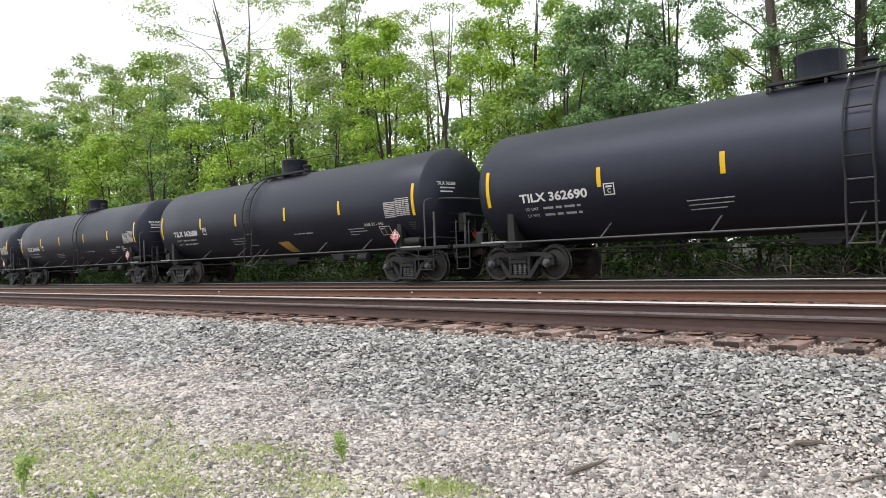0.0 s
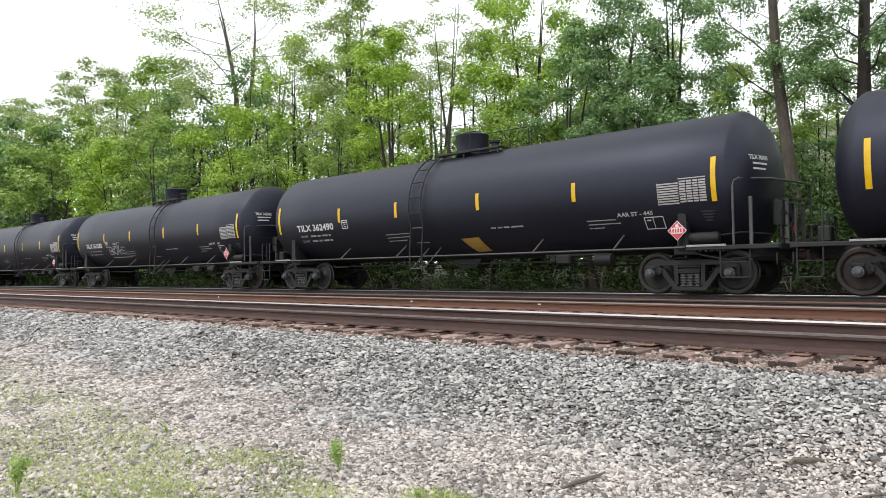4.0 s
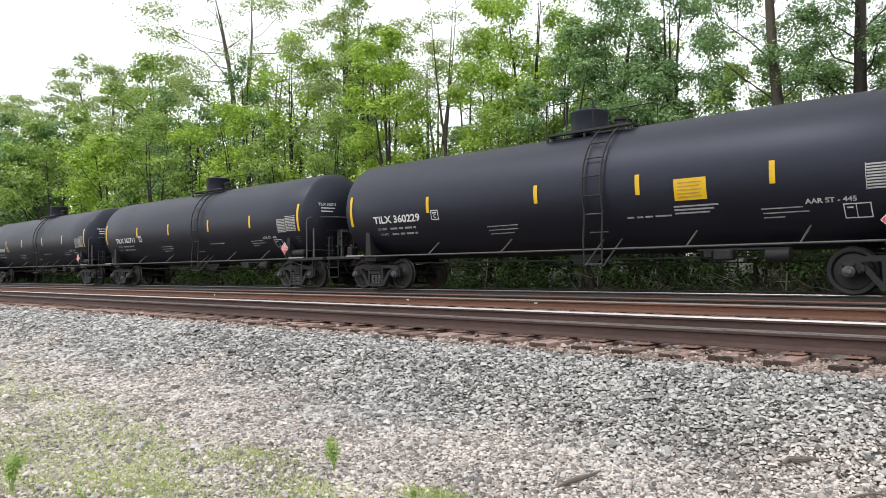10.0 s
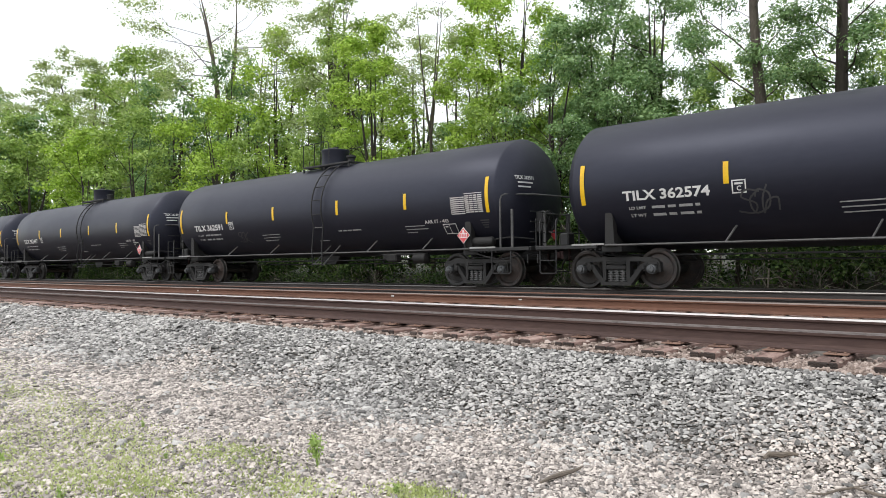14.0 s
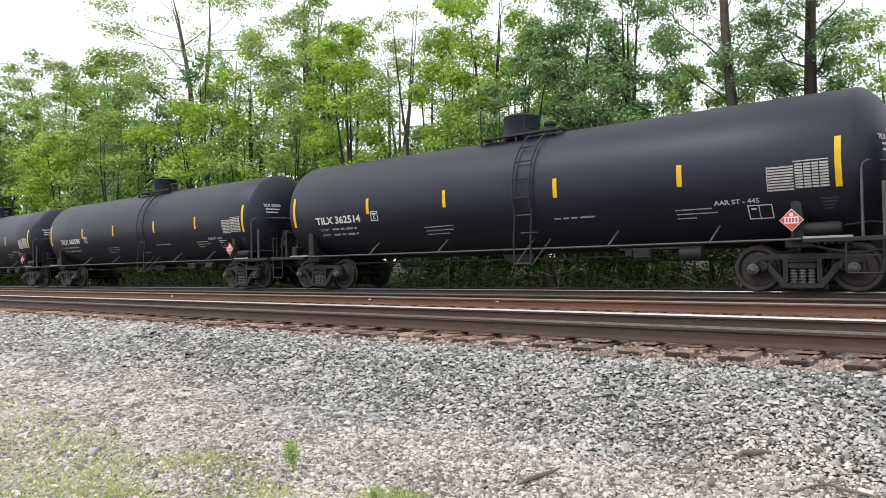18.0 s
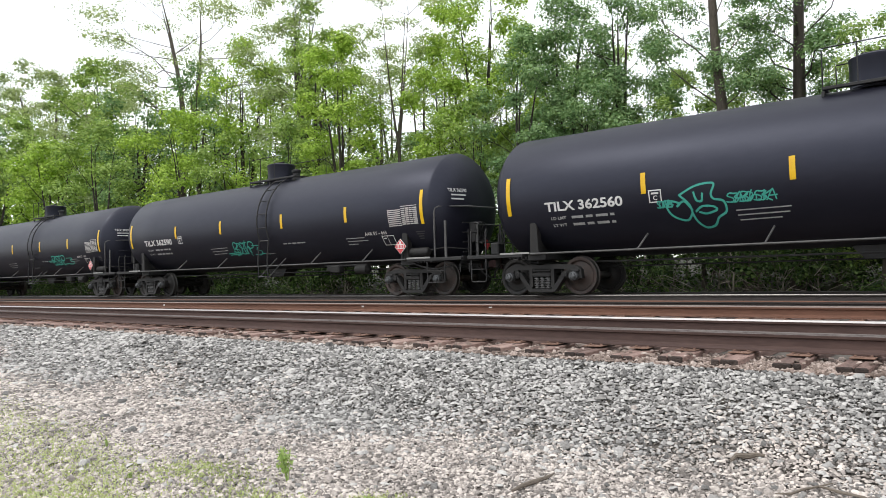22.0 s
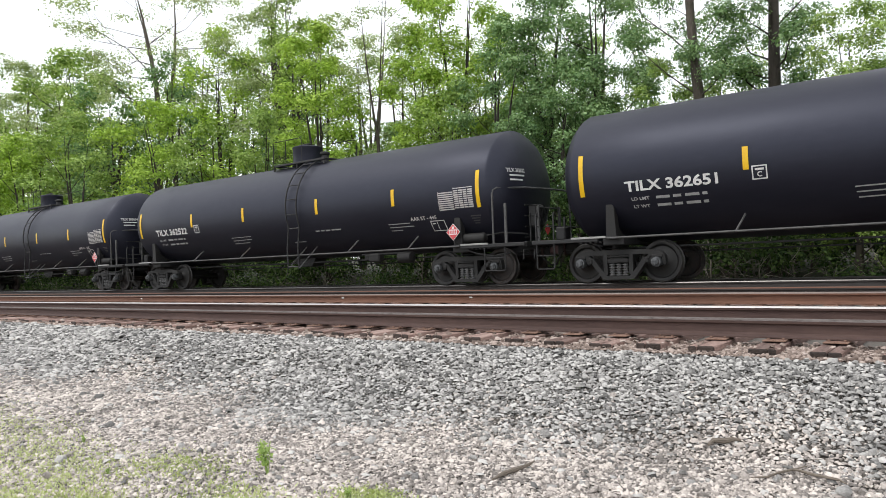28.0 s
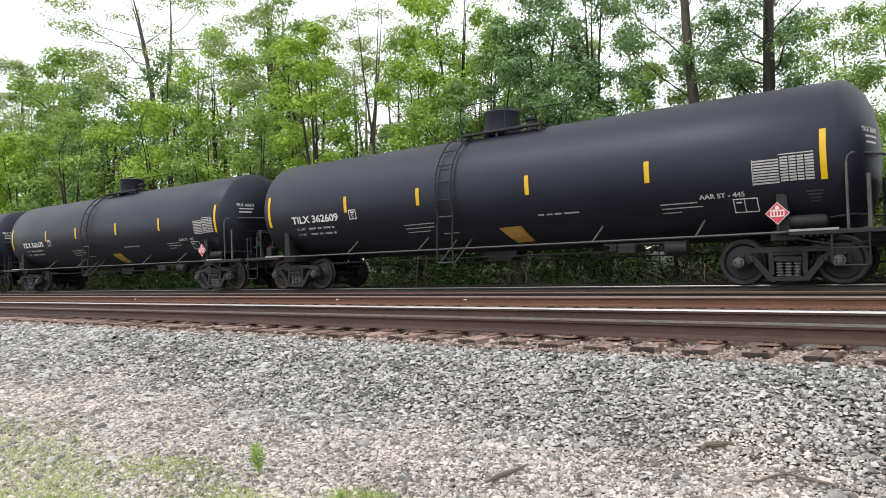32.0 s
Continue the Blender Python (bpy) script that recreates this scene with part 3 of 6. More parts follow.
def curve_points(pts, steps=6):
    """A smooth line through the points."""
    out = []
    p = [pts[0], *pts, pts[-1]]
    for i in range(1, len(p) - 2):
        for k in range(steps):
            t = k / steps
            out.append(tuple(0.5 * (2 * p[i][c] + (p[i + 1][c] - p[i - 1][c]) * t + (2 * p[i - 1][c] - 5 * p[i][c] + 4 * p[i + 1][c] - p[i + 2][c]) * t * t
                                    + (3 * p[i][c] - p[i - 1][c] - 3 * p[i + 1][c] + p[i + 2][c]) * t ** 3) for c in range(2)))
    return out + [pts[-1]]


LETTERS = {}


def lettering(text, width, height, bold=0.028):
    """A flat mesh of the text, its lower left corner at the origin."""
    key = (text, width, height)
    if key not in LETTERS:
        cu = bpy.data.curves.new("lettering", "FONT")
        cu.body, cu.offset, cu.resolution_u = text, bold, 3
        ob = new("lettering", cu)
        me = bpy.data.meshes.new_from_object(ob.evaluated_get(bpy.context.evaluated_depsgraph_get()))
        bpy.data.objects.remove(ob)
        co = np.empty(len(me.vertices) * 3)
        me.vertices.foreach_get("co", co)
        co = co.reshape(-1, 3)
        co = (co - co.min(0)) / np.maximum(np.ptp(co, axis=0), 1e-6) * (width, height, 0)
        LETTERS[key] = (co, [tuple(p.vertices) for p in me.polygons])
        bpy.data.meshes.remove(me)
    return LETTERS[key]


def tank_text(g, text, x, z, width, height, out=0.007):
    co, faces = lettering(text, width, height)
    return g.add([on_tank(x + a, z + b, out) for a, b, _ in co], faces)


HEAD_SHAPE = [(1.0, 0.0), (0.985, 0.2), (0.93, 0.4), (0.82, 0.59), (0.66, 0.745), (0.46, 0.86), (0.26, 0.935), (0.1, 0.982)]


def tank_geo():
    d, r = 0.58, R_TANK
    head = HEAD_SHAPE
    prof = [(T_LEFT - d * a, max(0.02, r * b)) for a, b in head] + [(T_LEFT, r)]
    prof += [(T_LEFT + (T_RIGHT - T_LEFT) * k / 8, r) for k in range(1, 8)]
    prof += [(T_RIGHT, r)] + [(T_RIGHT + d * a, max(0.02, r * b)) for a, b in head[::-1]]
    g = Geo().spin(prof, 52, "x", (0, 0, Z_TANK))
    return g


def wheel_geo():
    """Built about the y axis; the flange is on the inner side (+y)."""
    prof = [(-0.075, 0.06), (-0.085, 0.12), (-0.05, 0.16), (-0.02, 0.22), (-0.012, 0.34), (-0.06, 0.375), (-0.066, 0.395), (-0.066, 0.445), (-0.055, WHEEL_R - 0.002), (0.035, WHEEL_R + 0.002),
            (0.045, WHEEL_R + 0.012), (0.055, WHEEL_R + 0.026), (0.07, WHEEL_R + 0.02), (0.075, 0.39), (0.02, 0.36), (0.01, 0.22), (0.05, 0.15), (0.08, 0.12), (0.08, 0.06)]
    mats = [0] * 18
    mats[8] = mats[9] = mats[7] = 1
    return Geo().spin(prof, 24, "y", mats=mats)


def cap_geo():
    g = Geo().spin([(-0.22, 0.02), (-0.215, 0.06), (-0.205, 0.075), (-0.17, 0.082), (-0.165, 0.108), (-0.06, 0.112), (-0.02, 0.11), (0.02, 0.09)], 14, "y")
    for k in range(3):
        a = 2.094 * k
        g.box((0.055 * math.cos(a), -0.222, 0.055 * math.sin(a)), (0.034, 0.02, 0.034), 0.006)
    return g


def side_frame_geo():
    """Cast truck side frame in x and z about the truck's centre, 0.14 thick about y = 0."""
    g, y0, y1 = Geo(), -0.075, 0.075
    g.slab([(-1.06, 0.60), (-0.98, 0.685), (-0.80, 0.725), (-0.45, 0.745), (0.45, 0.745), (0.80, 0.725), (0.98, 0.685), (1.06, 0.60), (0.86, 0.60), (0.62, 0.635), (-0.62, 0.635), (-0.86, 0.60)], y0, y1)
    for s in (-1, 1):
        g.slab([(s * 1.06, 0.60), (s * 0.86, 0.60), (s * 0.78, 0.52), (s * 0.74, 0.42), (s * 0.66, 0.42), (s * 0.63, 0.56), (s * 0.70, 0.62), (s * 0.80, 0.66)][::s], y0 + 0.004, y1 - 0.004)
        g.slab([(s * 1.06, 0.61), (s * 1.08, 0.40), (s * 1.01, 0.40), (s * 0.99, 0.58)][::s], y0 + 0.006, y1 - 0.006)
        g.slab([(s * 0.76, 0.60), (s * 0.66, 0.48), (s * 0.40, 0.14), (s * 0.27, 0.17), (s * 0.42, 0.34), (s * 0.58, 0.56)][::s], y0 - 0.012, y1 + 0.012)
        g.slab([(s * 0.345, 0.65), (s * 0.255, 0.65), (s * 0.255, 0.20), (s * 0.345, 0.20)][::s], y0 - 0.006, y1 + 0.006)
        g.box((s * 0.90, 0.0, 0.585), (0.24, 0.20, 0.07), 0.015)
        g.box((s * 0.66, -0.085, 0.50), (0.10, 0.06, 0.12), 0.02)
    g.slab([(-0.40, 0.14), (-0.36, 0.085), (0.36, 0.085), (0.40, 0.14), (0.30, 0.165), (-0.30, 0.165)], y0 - 0.03, y1 + 0.03)
    g.box((0, -0.02, 0.50), (0.50, 0.17, 0.11), 0.02)
    g.box((0, -0.03, 0.60), (0.50, 0.12, 0.05), 0.012)
    return g


def spring_geo():
    prof = [(0.205, 0.02)]
    for k in range(5):
        z = 0.208 + k * 0.057
        prof += [(z, 0.038), (z + 0.010, 0.072), (z + 0.028, 0.072), (z + 0.038, 0.038)]
    prof.append((0.492, 0.02))
    return Geo().spin(prof, 9, "z")


SHARED = {}


def shared(name, maker, mats, smooth=35):
    if name not in SHARED:
        SHARED[name] = maker().mesh(name, mats, smooth)
    return SHARED[name]


def add_truck(car, cx):
    frame_mesh = shared("side_frame", side_frame_geo, CAST)
    for s in (-1, 1):
        sf = part("side_frame", frame_mesh, None, car, "cast steel truck side frame", pose(cx, s * 1.0, 0, 0, 0, 0 if s < 0 else 180))
        for k in (-1, 0, 1):
            part("spring", shared("spring", spring_geo, SPRINGSTEEL), None, sf, at=pose(k * 0.155, -0.03, -0.04))
    bolster = Geo().box((cx, 0, 0.60), (0.36, 2.1, 0.22), 0.04)
    bolster.box((cx, 0, 0.74), (0.42, 0.6, 0.10), 0.02)
    part("bolster", bolster, CAST, car)
    rig = Geo()
    for s in (-1, 1):
        rig.box((cx + s * 0.36, 0, 0.42), (0.10, 1.75, 0.12), 0.02)
        for y in (-HALF, HALF):
            rig.box((cx + s * 0.40, y, 0.46), (0.06, 0.12, 0.3), 0.02)
    part("brake_beam", rig, FRAME, car)
    for s in (-1, 1):
        axle = Geo().tube([(0, -1.02, 0), (0, -0.8, 0), (0, -0.6, 0), (0, 0, 0), (0, 0.6, 0), (0, 0.8, 0), (0, 1.02, 0)], [0.075, 0.09, 0.1, 0.085, 0.1, 0.09, 0.075], 14)
        ws = part("wheelset", axle, WHEEL, car, "dark steel wheelset", pose(cx + s * BASE, 0, WHEEL_R))
        for t in (-1, 1):
            part("wheel", shared("wheel", wheel_geo, [WHEEL, RIM]), None, ws, at=pose(0, t * HALF, 0, 0, 0, 0 if t < 0 else 180))
            part("bearing_cap", shared("bearing_cap", cap_geo, BEARING), None, ws, "grey roller bearing end cap", pose(0, t * 1.0, 0, 0, 0, 0 if t < 0 else 180))


def add_coupler(car, s):
    g = Geo().box((s * 8.35, 0, 0.86), (1.3, 0.36, 0.34), 0.03)
    part("draft_sill", g, FRAME, car, "black stub sill")
    g = Geo().box((s * 8.86, 0, 0.86), (0.34, 0.14, 0.16), 0.03)
    g.slab([(s * 8.92, 0.74), (s * 9.07, 0.72), (s * 9.09, 0.98), (s * 8.92, 0.98)], -0.16, 0.06)
    g.box((s * 9.05, -0.14 * s, 0.86), (0.17, 0.1, 0.26), 0.03)
    g.box((s * 8.78, 0, 0.88), (0.05, 0.5, 0.42), 0.02)
    part("coupler", g, REDSTEEL, car, "rust-red knuckle coupler")
    part("air_hose", Geo().tube([(s * 8.75, -0.35, 0.78), (s * 8.9, -0.34, 0.6), (s * 9.02, -0.2, 0.45), (s * 9.09, -0.06, 0.46)], 0.024, 8), FRAME, car, "black rubber brake hose")
    part("uncoupling_lever", Geo().tube([(s * 8.95, -1.42, 0.62), (s * 8.95, -1.42, 0.84), (s * 8.92, -0.9, 0.86), (s * 9.0, -0.3, 0.93), (s * 9.02, 0, 0.98)], 0.014, 6), FRAME, car)


def add_end(car, s, brake):
    """Platform, posts, grab rails and steps at one end; s is -1 or 1."""
    x0, x1 = (T_LEFT + 0.5, -9.0) if s < 0 else (T_RIGHT - 0.85, 9.0)
    lo, hi = min(x0, x1), max(x0, x1)
    for y in (-1.42, 1.42):
        part("platform_beam", Geo().box(((lo + hi) / 2, y, 0.985), (hi - lo, 0.06, 0.09), 0.012), FRAME, car)
    part("end_sill", Geo().box((s * 8.99, 0, 0.985), (0.06, 2.77, 0.12), 0.012), FRAME, car, "black end sill")
    part("deck_grating", Geo().box((s * 8.64, 0, 1.02), (0.62, 2.76, 0.03), 0.006), FRAME, car, "black steel end platform")
    for k in range(5):
        part("platform_crossbar", Geo().box((s * (7.35 + 0.12 * k), 0, 0.93), (0.05, 2.5, 0.05), 0.006), FRAME, car)
    for y in (-1.455, 1.455):
        part("running_board_edge", Geo().box((s * 7.55, y, 1.035), (0.84, 0.022, 0.045), 0.006), PLATFORM, car, "pale galvanised running board edge")
    for y in (-1, 1):                                # saddle posts over the truck
        g = Geo()
        g.slab([(s * TRUCK - 0.12, 0.98), (s * TRUCK + 0.12, 0.98), (s * TRUCK + 0.08, 1.70), (s * TRUCK + 0.02, 1.76), (s * TRUCK - 0.10, 1.74)], y * 1.20, y * 1.38)
        g.box((s * TRUCK, y * 1.1, 1.02), (0.34, 0.6, 0.06), 0.01)
        g.slab([(s * TRUCK - 0.02, 0.8), (s * TRUCK + 0.02, 0.8), (s * TRUCK + 0.02, 1.7), (s * TRUCK - 0.02, 1.7)], y * 0.5, y * 1.25)
        part("saddle_post", g, CAST, car, "dark steel bolster post")
    part("body_bolster", Geo().box((s * TRUCK, 0, 0.93), (0.5, 2.6, 0.16), 0.02), FRAME, car)
    for y in (-1, 1):                                # side steps
        a = 7.84 if brake else 8.42
        b = a + (0.6 if brake else 0.46)
        part("sill_step", Geo().tube([(s * a, y * 1.42, 0.98), (s * a, y * 1.42, 0.40), (s * (a + 0.03), y * 1.42, 0.365), (s * (b - 0.03), y * 1.42, 0.365), (s * b, y * 1.42, 0.40), (s * b, y * 1.42, 0.98)], 0.018, 8), FRAME, car, "black sill step")
        part("step_tread", Geo().box((s * (a + b) / 2, y * 1.42, 0.68), (b - a, 0.04, 0.025), 0.005), FRAME, car)
    if brake:
        hx = s * 8.12
        part("end_hoop", Geo().tube([(hx, -1.42, 0.98), (hx, -1.42, 2.26), (hx + 0.02, -1.40, 2.35), (hx + 0.09, -1.34, 2.40), (8.62, -0.6, 2.41), (8.84, 0.9, 2.41), (8.87, 1.16, 2.37), (8.88, 1.2, 2.26), (8.88, 1.2, 1.0)], 0.026, 8),
             GREYSTEEL, car, "grey tubular end handrail")
        for x, y, h in ((8.46, -1.38, 2.0), (8.9, -0.55, 1.95), (8.9, 0.55, 1.95), (8.46, 1.38, 2.0)):
            part("handrail_post", Geo().box((s * x, y, (h + 1.0) / 2), (0.07, 0.05, h - 1.0), 0.01), GREYSTEEL, car)
        part("grab_rail", Geo().tube([(s * 8.9, -0.55, 1.9), (s * 8.9, 0.55, 1.9)], 0.018, 8), GREYSTEEL, car)
        part("end_ladder_side", Geo().box((s * 8.9, -0.95, 1.35), (0.03, 0.05, 0.8), 0.008), FRAME, car)
        for k in range(4):
            part("end_rung", Geo().tube([(s * 8.9, -1.2, 1.15 + 0.26 * k), (s * 8.9, -0.55, 1.15 + 0.26 * k)], 0.014, 6), FRAME, car)
        res = Geo().spin([(6.93, 0.03), (6.95, 0.08), (7.0, 0.125), (7.7, 0.13), (7.76, 0.09), (7.78, 0.03)], 20, "x", (0, -1.22, 1.2))
        part("air_reservoir", res, CAST, car, "dark grey air reservoir")
        bw = Geo().tube([(s * 8.72, -0.32, 1.0), (s * 8.72, -0.32, 2.0)], 0.05, 8)
        bw.box((s * 8.72, -0.32, 1.70), (0.24, 0.42, 0.56), 0.04)
        part("brake_stand", bw, FRAME, car, "black hand brake stand")
        ring = [(s * 8.88, -0.32 + 0.26 * math.cos(k * math.pi / 9), 1.72 + 0.26 * math.sin(k * math.pi / 9)) for k in range(19)]
        wheel = Geo().tube(ring, 0.018, 6)
        for k in range(3):
            a = k * math.pi / 3
            wheel.tube([(s * 8.87, -0.32 - 0.25 * math.cos(a), 1.72 - 0.25 * math.sin(a)), (s * 8.87, -0.32 + 0.25 * math.cos(a), 1.72 + 0.25 * math.sin(a))], 0.013, 6)
        part("brake_wheel", wheel, FRAME, car, "black brake hand wheel")
        part("branch_pipe", Geo().tube([(7.2, -1.3, 0.9), (7.6, -1.35, 0.8), (8.0, -1.3, 0.72), (8.5, -1.2, 0.8)], 0.022, 6), FRAME, car)
        part("branch_pipe", Geo().tube([(7.8, -1.22, 1.25), (8.2, -1.1, 1.3), (8.6, -0.6, 1.25)], 0.018, 6), FRAME, car)
        part("end_placard", Geo().slab([(0, -0.14), (0.14, 0), (0, 0.14), (-0.14, 0)], -0.006, 0.006), RED, car, "red and white diamond placard", pose(s * 8.93, -0.15, 1.35, 0, 0, 90))
    else:
        for x, y in ((8.42, -1.42), (8.88, -1.42), (8.42, 1.42), (8.88, 1.42)):
            part("handrail_post", Geo().tube([(s * x, y, 0.98), (s * x, y, 1.62), (s * x, y * 0.97, 1.68)], 0.02, 8), FRAME, car)
        part("end_grab_rail", Geo().tube([(s * 8.6, -1.3, 1.35), (s * 8.72, -1.25, 1.38), (s * 8.72, 1.25, 1.38), (s * 8.6, 1.3, 1.35)], 0.016, 6), FRAME, car)
        part("end_valve_box", Geo().box((s * 8.55, -0.7, 1.2), (0.25, 0.3, 0.32), 0.03).tube([(s * 8.5, -0.7, 1.36), (s * 8.5, -0.7, 1.6)], 0.03, 8), FRAME, car)


def add_side(car, side):
    """Handrail, braces and ladder of one side; side is -1 towards the near track."""
    y = side * 1.455
    part("side_handrail", Geo().tube([(-7.1, y, 1.01), (-2, y, 1.006), (3, y, 1.006), (7.1, y, 1.01)], 0.024, 8), GREYSTEEL, car, "grey pipe rail along the tank")
    for x in (-4.39, -1.8, 3.15, 5.4):
        top = on_tank(x + 0.11, 1.33, 0.0, side)
        part("rail_brace", Geo().tube([(x, y, 1.01), (x + 0.11, top.y * 1.04, top.z + 0.02)], 0.022, 6), GREYSTEEL, car)
    for x in (0.75, 1.23):
        pts = [(x, side * 1.60, 0.60), (x, side * 1.62, 1.2)]
        for deg in range(-20, 76, 8):
            a = radians(deg)
            pts.append((x, side * (R_TANK + 0.10) * math.cos(a), Z_TANK + (R_TANK + 0.10) * math.sin(a)))
        part("ladder_stile", Geo().tube(pts, 0.024, 6), FRAME, car, "black bent ladder stile")
    for z in (0.66, 1.0, 1.41, 1.83):
        yy = side * (1.61 if z < 1.3 else (R_TANK + 0.10) * math.cos(math.asin((z - Z_TANK) / (R_TANK + 0.10))))
        part("ladder_rung", Geo().tube([(0.75, yy, z), (1.23, yy, z)], 0.017, 6), GREYSTEEL, car)
    for deg in (-7, 9, 25, 41, 58):
        a = radians(deg)
        p = (side * (R_TANK + 0.10) * math.cos(a), Z_TANK + (R_TANK + 0.10) * math.sin(a))
        part("ladder_rung", Geo().tube([(0.75, *p), (1.23, *p)], 0.017, 6), FRAME, car)
    for x in (0.75, 1.23):
        t = on_tank(x + 0.2, 1.25, 0, side)
        part("ladder_brace", Geo().tube([(x + 0.02, side * 1.6, 0.62), (x + 0.2, t.y * 1.03, t.z)], 0.02, 6), GREYSTEEL, car)


def add_top(car):
    for y in (-0.72, 0.72):
        part("walkway_beam", Geo().box((0.38, y, 3.98), (2.4, 0.05, 0.065), 0.010), FRAME, car)
        part("walkway_grating", Geo().box((0.38, y * 0.8, 4.0), (2.4, 0.22, 0.03), 0.006), FRAME, car, "black walkway grating beside the manway")
    for x in (-0.80, 0.3, 1.54):
        part("walkway_crossbar", Geo().box((x, 0, 3.99), (0.06, 1.36, 0.06), 0.01), FRAME, car)
        for y in (-0.72, 0.72):
            part("walkway_support", Geo().box((x, y, 3.87), (0.06, 0.05, 0.12), 0.01), FRAME, car)
    dome = Geo().spin([(3.93, 0.51), (3.97, 0.52), (4.0, 0.48), (4.50, 0.48), (4.53, 0.495), (4.57, 0.495), (4.595, 0.45), (4.61, 0.1)], 32, "z", (0.03, 0, 0))
    part("manway_housing", dome, TANK, car, "black drum-shaped valve housing")
    part("housing_lid_bracket", Geo().box((0.03, -0.1, 4.66), (0.5, 0.1, 0.05), 0.012), FRAME, car)
    part("vent_valve", Geo().spin([(3.95, 0.12), (4.2, 0.12), (4.24, 0.16), (4.3, 0.16), (4.33, 0.05)], 16, "z", (0.95, -0.1, 0)), FRAME, car)
    for y in (-0.74, 0.74):
        part("top_railing", Geo().tube([(-0.80, y, 4.0), (-0.80, y, 4.68), (-0.8, y, 4.74), (1.38, y, 4.74), (1.54, y, 4.68), (1.54, y, 4.0)] if y > 0 else
                                       [(-0.80, y, 4.0), (-0.80, y, 4.7), (-0.8, y, 4.76), (0.5, y, 4.76), (0.56, y, 4.7), (0.56, y, 4.0)], 0.014, 6), FRAME, car, "thin black safety railing")
    part("railing_post", Geo().tube([(-0.2, -0.74, 4.0), (-0.2, -0.74, 4.76)], 0.013, 6), FRAME, car)


def add_under(car):
    part("bottom_skid", Geo().slab([(-0.55, 0.95), (-0.3, 0.66), (0.3, 0.66), (0.55, 0.95)], -0.25, 0.25), FRAME, car, "black bottom outlet skid")
    part("brake_pipe", Geo().tube([(-8.6, -0.5, 0.8), (-5.5, -0.62, 0.78), (0, -0.7, 0.77), (5.5, -0.62, 0.78), (8.6, -0.5, 0.8)], 0.022, 6), FRAME, car)
    part("brake_rod", Geo().tube([(-6.0, 0.1, 0.66), (5.8, 0.1, 0.66)], 0.018, 6), FRAME, car)
    part("brake_cylinder", Geo().spin([(4.55, 0.03), (4.57, 0.11), (4.6, 0.15), (5.05, 0.15), (5.1, 0.05)], 18, "x", (0, -0.85, 0.80)), CAST, car, "dark brake cylinder")
    part("control_valve", Geo().box((3.75, -0.9, 0.82), (0.42, 0.26, 0.24), 0.04).box((3.4, -0.85, 0.84), (0.2, 0.18, 0.18), 0.03), CAST, car, "dark control valve")
    part("hanger", Geo().box((4.1, -0.85, 0.93), (1.9, 0.08, 0.05), 0.01), FRAME, car)


